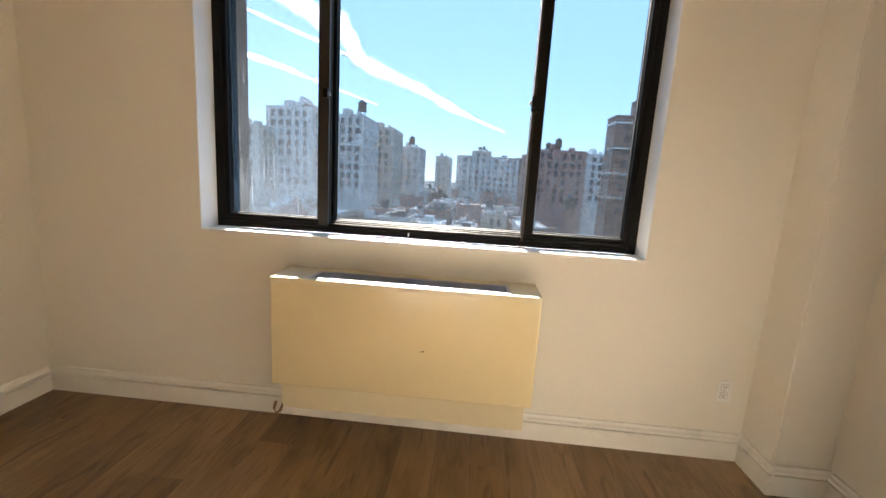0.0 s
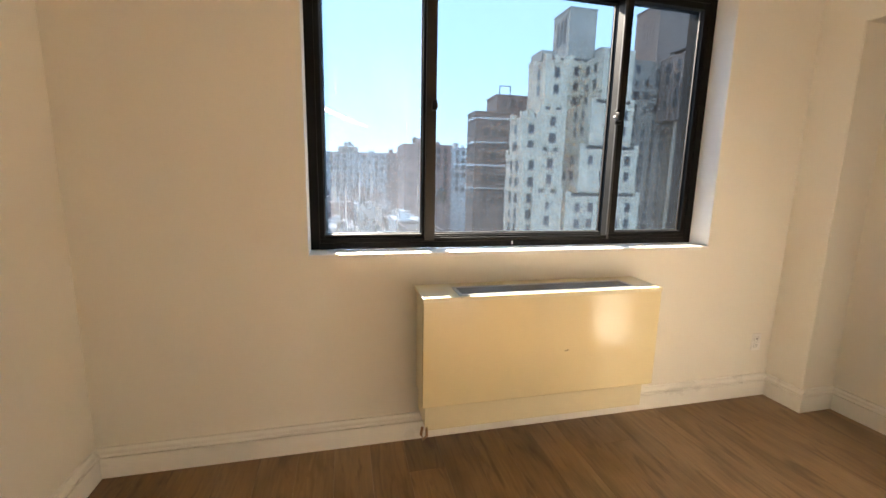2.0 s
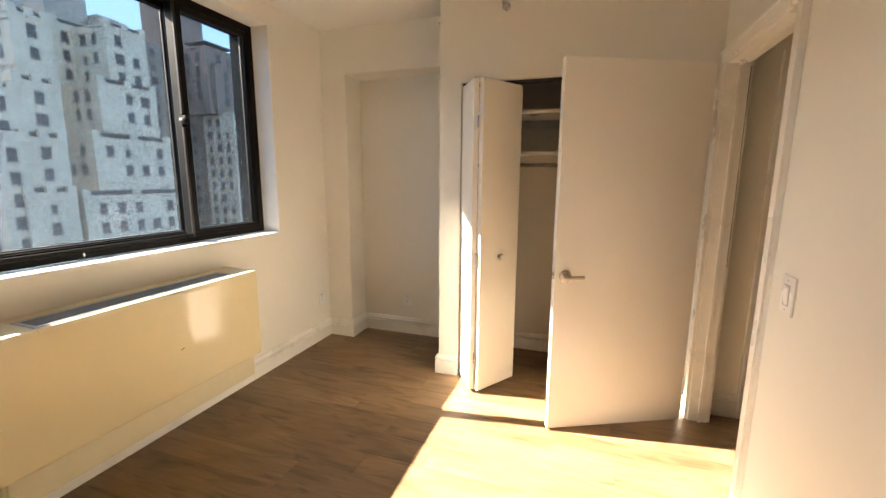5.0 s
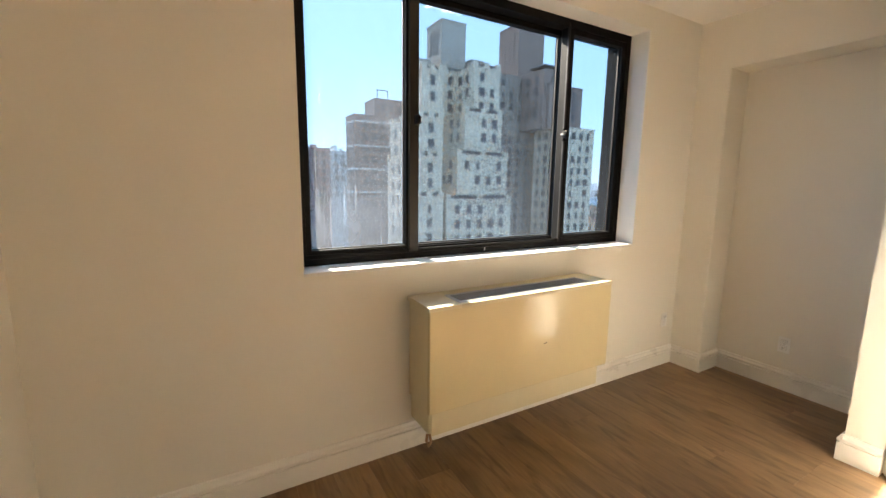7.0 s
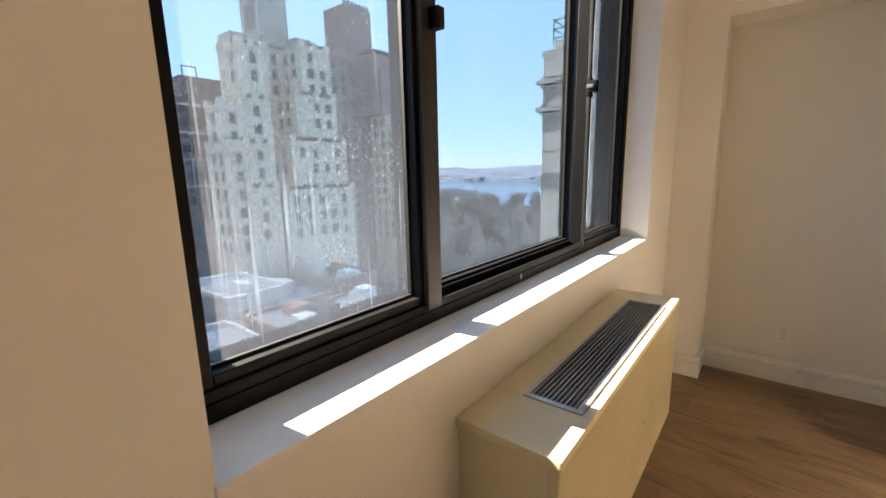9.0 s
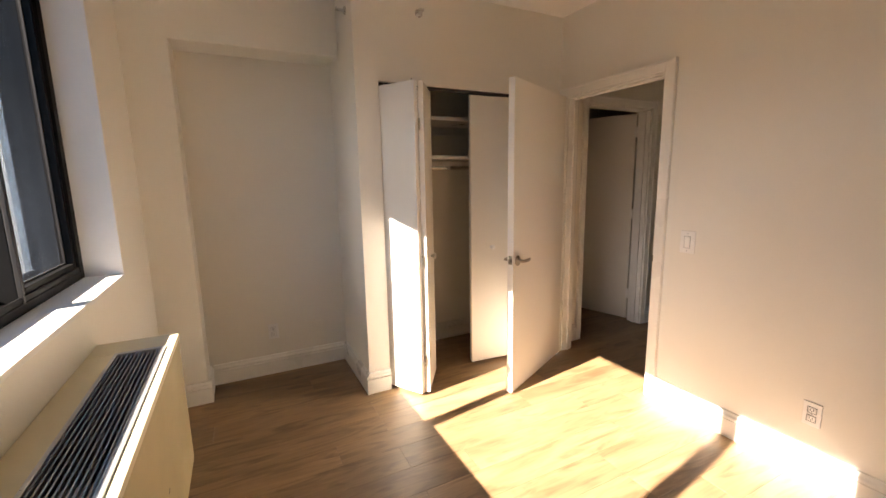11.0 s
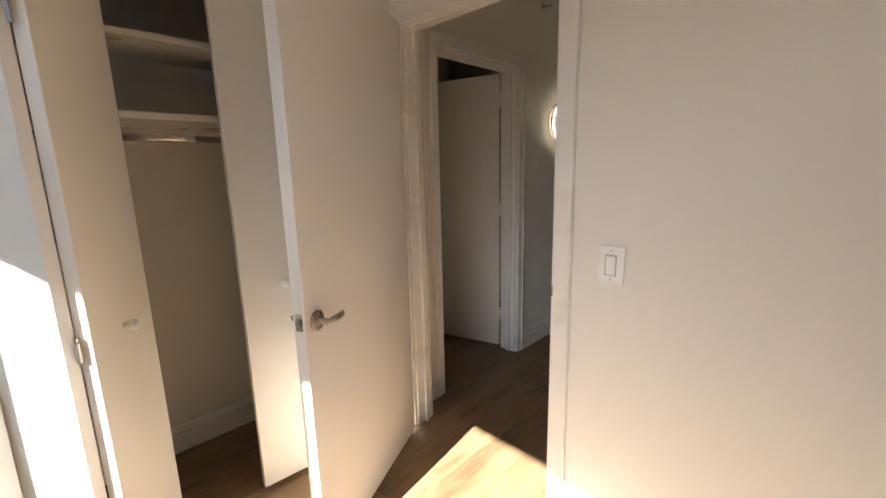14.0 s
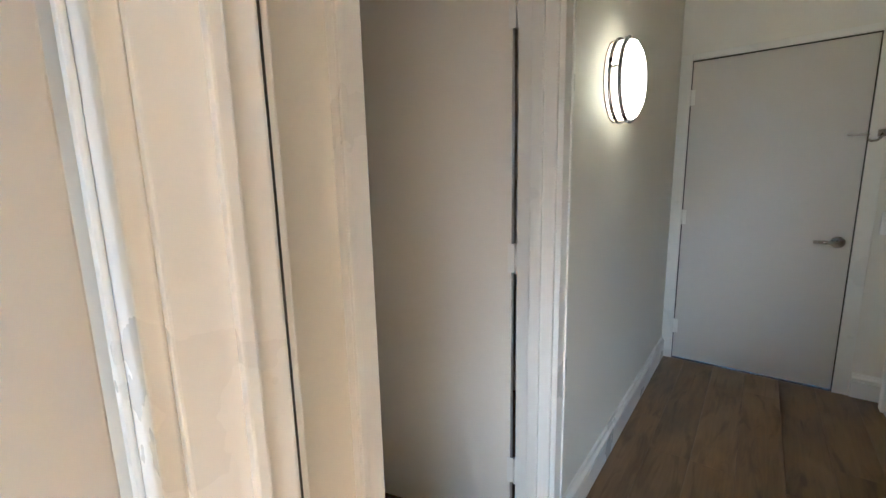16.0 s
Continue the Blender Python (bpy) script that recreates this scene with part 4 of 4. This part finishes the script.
part("finial", boxes([(77.6 + 1.35 * k, 78.2 + 1.35 * k, 97.3, 98.0, 46, 47.6) for k in range(7)] + [(77.1, 77.3, 99 + 2 * k, 99.8 + 2 * k, 36, 44) for k in range(3)]), CM["brick"], tw)
w = mass(apt2, "wall", 75.2, 84.6, 84, 92.5, 16.2, 30.7, CM["brick"])
windows(w, "y", 84, 75.2, 84.6, 16.2, 30.7, 2.9, 2.9, 1.2, 1.8)
windows(w, "x", 75.2, 84, 92.5, 16.2, 30.7, 3.2, 2.9, 1.2, 1.8)
w = mass(apt2, "wall", 76.4, 88.3, 83, 92, 16.2, 27.0, CM["brick"])
windows(w, "y", 83, 76.4, 88.3, 16.2, 27.0, 2.9, 2.9, 1.2, 1.8)
windows(w, "x", 76.4, 83, 92, 16.2, 27.0, 3.2, 2.9, 1.2, 1.8)
part("roof_canopy", bx(76, 84, 85, 91, 32.2, 32.5), CM["steel"], apt2)
w = mass(apt2, "wall", 77.6, 90.5, 80, 89.2, ZG, 16.2, S)
windows(w, "y", 80, 77.6, 90.5, -20, 16.2, 2.7, 3.0, 1.05, 1.6)
windows(w, "x", 77.6, 80, 89.2, -20, 16.2, 2.7, 3.0, 1.05, 1.6)

# brown brick slab with pale string courses
slab = thing("apartment_building", (38, 110, ZG), "brown brick apartment slab with pale stone bands", "building")
w = mass(slab, "wall", 31.8, 46.5, 105, 112, ZG, 18.4, CM["brick"])
windows(w, "y", 105, 32.2, 46.5, -8, 18.0, 2.3, 2.9, 1.35, 1.6)
windows(w, "x", 31.8, 105, 112, -8, 18.0, 3.0, 2.9, 1.2, 1.6)
part("stone_band", boxes([(31.7, 46.6, 104.85, 105.0, z, z + 0.45) for z in (-1.0, 4.9, 10.8, 16.8)] + [(31.65, 31.8, 104.85, 112, z, z + 0.45) for z in (-1.0, 4.9, 10.8, 16.8)]), CM["white"], w)
w = mass(slab, "penthouse", 38.5, 47.5, 108, 116, 18.4, 23.4, CM["brick"])
windows(w, "y", 108, 38.5, 47.5, 18.4, 23.4, 2.2, 2.9, 1.3, 1.6)
part("pipe_frame", boxes([(39.5, 39.7, 109, 109.2, 23.4, 26.2), (42.5, 42.7, 109, 109.2, 23.4, 26.2), (39.5, 42.7, 109, 109.2, 26.0, 26.2)]), CM["steel"], slab)

tall = thing("apartment_building", (42, 106, ZG), "dark brown brick tower block behind the stepped building", "building")
w = mass(tall, "wall", 46.5, 53, 100, 102.5, ZG, 29.0, CM["brick"])
windows(w, "y", 100, 46.5, 53, 0, 29.0, 2.4, 2.9, 1.2, 1.6)

# more distant houses: x0, x1, y0, depth, top, material
far = [
    (19.6, 37.2, 150, 18, 13.2, "red", "red brick apartment house with water tank"), (42.0, 50.5, 170, 16, 14.0, "white", "white rendered apartment house"),
    (-78, -65, 120, 20, 13.5, "tan", "tan brick apartment house"), (-68, -53, 130, 20, 20.5, "grey", "grey brick apartment house"), (-62, -56, 134, 12, 22.5, "grey", "grey brick rooftop block"),
    (-51, -39.5, 140, 22, 20.3, "grey", "pale grey apartment house with water tank"), (-46, -35.5, 170, 22, 20.0, "tan", "tan apartment house with flat roof"),
    (-39, -28.5, 200, 22, 15.0, "grey", "grey apartment house with rooftop chimney"), (-27, -19, 260, 20, 14.5, "tan", "tan distant apartment house"),
    (-16, -10, 300, 20, 16.0, "grey", "grey distant apartment house with flat roof"), (-9.5, 20.5, 220, 24, 13.6, "grey", "broad grey apartment house"), (-4, 6, 222, 14, 16.4, "tan", "tan rooftop block with flat roof"),
    (21, 32, 240, 20, 15.0, "red", "red brick distant house with flat roof"), (-95, -80, 150, 20, 10, "red", "red brick apartment house"), (55, 75, 180, 20, 10, "tan", "tan brick apartment house"),
    (-33, -29.5, 620, 20, 36.0, "grey", "slim grey distant tower with flat roof"), (-48, -42, 640, 20, 32.0, "grey", "grey distant tower with flat roof"), (10, 22, 640, 20, 34, "grey", "grey distant tower with flat roof"),
    (-120, -104, 640, 20, 38, "tan", "tan distant tower with flat roof"), (50, 64, 560, 20, 30, "tan", "tan distant tower with flat roof"), (-160, -130, 560, 20, 30, "grey", "grey distant slab with flat roof"), (-25, -5, 700, 20, 24, "tan", "tan distant slab with flat roof"),
]
for x0, x1, y0, d, top, m, lab in far:
    b = thing("house", ((x0 + x1) / 2, y0 + d / 2, ZG), lab, "building", "distant buildings")
    w = mass(b, "wall", x0, x1, y0, y0 + d, ZG, top, CM[m])
    part("bulkhead", boxes([(x0 + (x1 - x0) * 0.3, x0 + (x1 - x0) * 0.5, y0 + 3, y0 + 8, top, top + 2.6), (x0 + (x1 - x0) * 0.7, x0 + (x1 - x0) * 0.8, y0 + 4, y0 + 7, top, top + 1.7)]), CM[m], b)
    if y0 < 300:
        windows(w, "y", y0, x0, x1, max(-6, ZG), top, 2.6 if y0 < 200 else 3.2, 3.0, 1.2, 1.7)
        if x1 < 0:
            windows(w, "X", x1, y0, y0 + d, -6, top, 3.2, 3.0, 1.2, 1.7)
        elif x0 > 0:
            windows(w, "x", x0, y0, y0 + d, -6, top, 3.2, 3.0, 1.2, 1.7)
water_tank((27.5, 153, 13.2), 0.75)
water_tank((24.5, 156, 13.2), 0.55)
water_tank((-40.8, 143, 20.3), 0.9)
water_tank((-33.0, 203, 15.0), 0.9)
water_tank((2.0, 224, 16.4), 0.5)
water_tank((21, 96, -5.5), 0.8)

# low roofs between
rc = random.Random(11)
blocks = [(-100 + 8.5 * i + rc.uniform(-0.6, 0.6), y) for y in (34, 52, 76, 98, 122, 146, 176, 205, 240) for i in range(24)]
for x0, y in blocks:
    w_, d = rc.uniform(6.5, 8.3), rc.uniform(13, 17)
    if x0 + w_ > 22 and y > 56 or x0 < -0.75 * y - 12 or x0 > 0.62 * y + 6:
        if not (x0 + w_ < 30 and y < 70):
            continue
    top = rc.uniform(-17, -12.5) if y < 60 else rc.uniform(-14, -8.5) if y < 130 else rc.uniform(-12, -4.5)
    m = rc.choice(["red", "tan", "grey", "brick", "white", "tan"])
    b = thing("row_house", (x0 + w_ / 2, y + d / 2, ZG), {"red": "red brick row house with flat roof", "tan": "tan brick row house with flat roof", "grey": "grey row house with flat roof", "brick": "brown brick row house with flat roof", "white": "white painted row house with flat roof"}[m], "building", "row houses")
    w = mass(b, "wall", x0, x0 + w_, y, y + d, ZG, top, CM[m], parapet=rc.uniform(0.8, 1.6))
    part("roof", bx(x0 + 0.3, x0 + w_ - 0.3, y + 0.3, y + d - 0.3, top, top + 0.06), CM[rc.choice(["silver", "tar", "silver", "white"])], b)
    for k in range(rc.randint(1, 3)):
        bx0, by0 = x0 + rc.uniform(0.8, w_ - 3.2), y + rc.uniform(1, d - 4)
        part("bulkhead", bx(bx0, bx0 + rc.uniform(1.2, 2.6), by0, by0 + rc.uniform(1.5, 3), top, top + rc.uniform(0.8, 2.8)), CM[rc.choice(["grey", "white", m, "steel"])], b)
    if y < 125 and rc.random() < 0.85:
        windows(w, "y", y, x0, x0 + w_, top - 7.5, top - 0.2, 2.0, 3.1, 1.0, 1.7)

# the neighbouring wing with rounded corner and balconies
near = thing("neighbour_building", (17, 5.5, ZG), "cream rendered neighbouring wing with rounded balconies and mint railing", "building")


def rounded_slab(x0, x1, y0, y1, z0, z1, r, soft=0.0):
    b = bx(x0, x1, y0, y1, z0, z1)
    bmesh.ops.bevel(b, geom=[e for e in b.edges if abs(e.verts[0].co.x - e.verts[1].co.x) < 1e-4 and abs(e.verts[0].co.y - e.verts[1].co.y) < 1e-4], offset=r, segments=8, affect="EDGES")
    if soft:
        bmesh.ops.bevel(b, geom=[e for e in b.edges if abs(e.verts[0].co.z - e.verts[1].co.z) < 1e-4], offset=soft, segments=4, affect="EDGES")
    return b


NX, NY = 12.9, 8.95
part("wall", rounded_slab(NX, 24, 2.95, NY, ZG, 5.55, 0.9), CM["cream"], near)
part("roof_coping", rounded_slab(NX - 0.06, 24, 2.92, NY + 0.06, 5.55, 5.75, 0.9), CM["cream"], near)
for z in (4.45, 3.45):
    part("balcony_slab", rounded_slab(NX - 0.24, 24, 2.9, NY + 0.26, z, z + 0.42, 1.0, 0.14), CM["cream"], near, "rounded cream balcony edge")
    # shade under the overhanging edge, put in as a grey-green band
    part("shaded_band", rounded_slab(NX - 0.012, 24, 2.94, NY + 0.012, z - 0.62, z - 0.002, 0.9), CM["olive"], near, "grey-green band painted for the shade below the balcony edge")
for z in (2.82, 2.06, 1.22):
    part("joint", rounded_slab(NX - 0.006, 24, 2.94, NY + 0.006, z, z + 0.035, 0.9), CM["steel"], near)
part("lower_band", rounded_slab(NX - 0.02, 24, 2.93, NY + 0.02, 0.62, 1.20, 0.9), CM["olive"], near, "grey-green lower band")
rail = part("railing", boxes([(NX + 0.5, NX + 0.55, 3.2, NY - 0.5, z, z + 0.05) for z in (6.0, 6.3, 6.6)] + [(NX + 0.5, 20, NY - 0.55, NY - 0.5, z, z + 0.05) for z in (6.0, 6.3, 6.6)]), CM["mint"], near, "mint green painted pipe railing")
for k in range(6):
    part("post", tube([(NX + 0.525, NY - 0.52 - k * 1.0, 5.75), (NX + 0.525, NY - 0.52 - k * 1.0, 6.65)], 0.03, 6), CM["mint"], rail)
for k in range(1, 6):
    part("post", tube([(NX + 0.525 + k * 1.2, NY - 0.52, 5.75), (NX + 0.525 + k * 1.2, NY - 0.52, 6.65)], 0.03, 6), CM["mint"], rail)

# this building's own piers beside the window
for x0, x1 in ((1.20, 2.0), (-2.3, -1.60)):
    p = thing("facade_pier", ((x0 + x1) / 2, 2.72, -6), "rough cream concrete facade pier outside the window", "pier", "facade piers")
    s = 1 if x0 > 0 else -1
    xi, xo = (x0, x1) if s > 0 else (x1, x0)
    for nm, m, z0, z1, out in (("shaft", "cream", 1.05, 2.95, 0.0), ("base_block", "olive", -6, 1.045, -0.02), ("cap_block", "stone2", 2.955, 6, 0.02)):
        bm = bmesh.new()
        plan = [(xi - s * 0.26, 2.605), (xi + s * 0.05, 2.84 + out), (xo, 2.84 + out), (xo, 2.605)]
        lo, hi = [[bm.verts.new((px, py, z)) for px, py in plan] for z in (z0, z1)]
        for k in range(4):
            bm.faces.new((lo[k], lo[(k + 1) % 4], hi[(k + 1) % 4], hi[k]))
        bm.faces.new(lo[::-1]), bm.faces.new(hi)
        bmesh.ops.recalc_face_normals(bm, faces=bm.faces[:])
        part(nm, bm, CM[m], p)
structure("facade", boxes([(-9, -2.6, 2.3, 2.6, ZG, 20), (2.02, 9, 2.3, 2.6, ZG, 20), (-2.6, 2.02, 2.61 - 0.3, 2.6, ZG, -0.21), (-2.6, 2.02, 2.31, 2.6, 2.80, 20)]), CM["cream"], "cream rendered facade of this building", "facade")

# far bank
rh = random.Random(3)
bm = bmesh.new()
prev = None
for i in range(121):
    y = -100 + i * 26
    h = -12 + 26 * noise.noise(Vector((i * 0.09, 1.3, 0))) + 6 * noise.noise(Vector((i * 0.5, 4, 0))) + 22
    row = [bm.verts.new((1010, y, ZG)), bm.verts.new((1040, y, ZG + 8 + rh.uniform(0, 3))), bm.verts.new((1150, y, h * 0.6)), bm.verts.new((1300, y, h + rh.uniform(-1.5, 1.5))), bm.verts.new((1500, y, ZG))]
    if prev:
        for k in range(4):
            bm.faces.new((prev[k], prev[k + 1], row[k + 1], row[k]))
    prev = row
structure("backdrop_bank", bm, CM["hill"], "hazy wooded far river bank", "hills")
bm = bmesh.new()
for k in range(260):
    y, x = rh.uniform(200, 1500), rh.choice((1015, 1022, 1060, 1160, 1240))
    w_, h = rh.uniform(8, 34), rh.uniform(4, 15)
    z = ZG + (0 if x < 1030 else 8 if x < 1100 else 16 + (x - 1160) * 0.1)
    bx(x, x + 12, y, y + w_, z, z + h, bm=bm)
structure("backdrop_houses", bm, CM["white"], "pale buildings along the far bank", "buildings")
barge = thing("barge", (520, 370, ZG + 0.15), "low rust-brown barge on the river", "boat")
part("hull", bx(512, 528, 352, 388, ZG + 0.1, ZG + 1.6, bevel=0.5), CM["red"], barge)
part("deckhouse", bx(516, 524, 380, 386, ZG + 1.6, ZG + 4.5), CM["white"], barge)


# bare park trees
def bare_tree(seed, height):
    r = random.Random(seed)
    trunk, twigs = bmesh.new(), bmesh.new()

    def grow(p, d, length, rad, level):
        q = p + d * length
        mid = p + d * length * 0.5 + Vector((r.uniform(-1, 1), r.uniform(-1, 1), 0)) * length * 0.05
        if level < 3:
            tube([p, mid, q], rad, 6 if level < 2 else 4, 0.62, trunk)
        else:
            s = d.orthogonal().normalized() * max(rad, 0.022)
            v = [twigs.verts.new(c) for c in (p - s, p + s, q)]
            twigs.faces.new(v)
            s = d.cross(s)
            v = [twigs.verts.new(c) for c in (p - s, p + s, q)]
            twigs.faces.new(v)
        if level >= 5:
            return
        for k in range((5, 5, 5, 4, 4)[level]):
            t = r.uniform(0.45, 1.0)
            a = r.uniform(0, 2 * math.pi)
            out = Vector((math.cos(a), math.sin(a), r.uniform(0.2, 1.0)))
            grow(p + d * length * t, (d * 0.75 + out.normalized() * 0.8).normalized(), length * r.uniform(0.5, 0.72), rad * 0.5, level + 1)
    grow(Vector((0, 0, 0)), Vector((0, 0, 1)), height * 0.36, height * 0.017, 0)
    return mesh_of("trunk", trunk, CM["bark"]), mesh_of("crown", twigs, CM["twig"])


kinds = [bare_tree(s, h) for s, h in ((1, 19), (2, 16), (5, 17))]
rt = random.Random(21)
spots = [(150, 96, 0, 1.15), (128, 84, 1, 1.0)]
for k in range(290):
    y = rt.uniform(33, 330)
    x = 322 - (322 - max(66, y * 1.15)) * rt.random() ** 0.75 if y < 280 else rt.uniform(300, 322)
    spots.append((x, y, rt.randrange(3), rt.uniform(0.7, 1.1)))
for x, y, k, s in spots:
    t = thing("bare_tree", (x, y, ZG + 0.3), "leafless winter park tree with fine grey-brown twigs", "tree", "park trees", rt.uniform(0, 360))
    t.scale = (s, s, s)
    part("trunk", kinds[k][0], None, t, local=True)
    part("crown", kinds[k][1], None, t, local=True)


# thin clouds and vapour trails: bearing, height in degrees, half width in degrees
def cloud(rows, label, density):
    m = bpy.data.materials.new("vapour")
    m.use_nodes = True
    nt = m.node_tree
    nt.nodes.remove(nt.nodes["Principled BSDF"])
    em, tr, mx = nt.nodes.new("ShaderNodeEmission"), nt.nodes.new("ShaderNodeBsdfTransparent"), nt.nodes.new("ShaderNodeMixShader")
    # the vapour's sunlit white is given as its own glow
    em.inputs[1].default_value = CLOUD_GLOW
    uv = nt.nodes.new("ShaderNodeUVMap")
    sp = nt.nodes.new("ShaderNodeSeparateXYZ")
    nt.links.new(uv.outputs[0], sp.inputs[0])
    tc = nt.nodes.new("ShaderNodeTexCoord")
    nz = nt.nodes.new("ShaderNodeTexNoise")
    nz.inputs["Scale"].default_value, nz.inputs["Detail"].default_value = 0.012, 8
    nt.links.new(tc.outputs["Object"], nz.inputs["Vector"])
    a = nt.nodes.new("ShaderNodeMath")
    a.operation = "MULTIPLY_ADD"
    a.inputs[1].default_value, a.inputs[2].default_value = 1.7, -0.85
    nt.links.new(nz.outputs["Fac"], a.inputs[0])
    b = nt.nodes.new("ShaderNodeMath")
    b.operation = "ADD"
    nt.links.new(a.outputs[0], b.inputs[0])
    nt.links.new(sp.outputs["Y"], b.inputs[1])
    c = nt.nodes.new("ShaderNodeMapRange")
    c.inputs["From Min"].default_value, c.inputs["From Max"].default_value, c.inputs["To Max"].default_value = 0.25, 1.1, density
    nt.links.new(b.outputs[0], c.inputs["Value"])
    nt.links.new(c.outputs[0], mx.inputs[0])
    nt.links.new(tr.outputs[0], mx.inputs[1])
    nt.links.new(em.outputs[0], mx.inputs[2])
    nt.links.new(mx.outputs[0], nt.nodes["Material Output"].inputs[0])
    bm = bmesh.new()
    lay = bm.loops.layers.uv.new("UVMap")
    D = 1800

    def at(bearing, height):
        bb, h = radians(bearing), radians(height)
        return Vector((D * math.sin(bb) * math.cos(h), D * math.cos(bb) * math.cos(h), D * math.sin(h)))
    prev = None
    for bearing, height, half in rows:
        row = [(bm.verts.new(at(bearing, height + half * k)), 1 - abs(k)) for k in (-1, -0.5, 0, 0.5, 1)]
        if prev:
            for (v0, u0), (v1, u1), (w0, s0), (w1, s1) in zip(prev, prev[1:], row, row[1:]):
                f = bm.faces.new((v0, v1, w1, w0))
                for lp, u in zip(f.loops, (u0, u1, s1, s0)):
                    lp[lay].uv = (0, u)
        prev = row
    ob = structure("backdrop_cloud", bm, m, label, "cloud")
    ob.visible_shadow = False
    return ob


CLOUD_GLOW = 5.2
cloud([(-34, 21.5, 0.1), (-27, 19.6, 1.2), (-22, 18.6, 2.0), (-18, 16.4, 2.6), (-15.5, 13.6, 1.6), (-10, 12.0, 1.0), (-6, 10.2, 0.9), (-2, 8.4, 0.6), (3, 6.6, 0.15)], "white spreading vapour trail in a blue sky", 0.9)
cloud([(-36, 19.2, 0.15), (-31, 17.9, 0.35), (-26, 16.7, 0.35), (-21, 15.4, 0.3), (-17, 14.2, 0.3)], "thin white vapour trail", 0.9)
cloud([(-36, 14.0, 0.15), (-31, 13.1, 0.5), (-26, 12.2, 0.5), (-20, 10.6, 0.3), (-14, 9.0, 0.1)], "faint white vapour trail", 0.6)
cloud([(27, 21.5, 0.1), (29, 21.8, 0.8), (31, 21.4, 0.7), (32.5, 20.8, 0.1)], "small white cloud", 0.9)

# ---- floor planks ----
floor_ob = bpy.data.objects["floor"]
plank_me = {}


def plank(x0, x1, y0, y1):
    """One plank; planks of one size share a mesh."""
    key = (round(x1 - x0, 3), round(y1 - y0, 3))
    if key not in plank_me:
        w, l = key
        plank_me[key] = mesh_of("plank", bx(0.0003, w - 0.0003, 0.0003, l - 0.0003, -0.012, 0.0, bevel=0.0007, seg=1), M["floor"])
    ob = part("plank", plank_me[key], None, floor_ob)
    ob.location = (x0, y0, 0)


PW, PL = 0.178, 1.22
rp = random.Random(7)
x = XL
while x < 2.699:
    x1 = min(x + PW, 2.7)
    y = -3.81 - rp.choice((0.0, 0.305, 0.61, 0.915))
    while y < YW:
        a, b = max(y, -3.81), min(y + PL, YW)
        if x > XN:
            a, b = max(a, -2.7), min(b, YH)
        if b - a > 0.02:
            plank(x, x1, a, b)
        y += PL
    x = x1
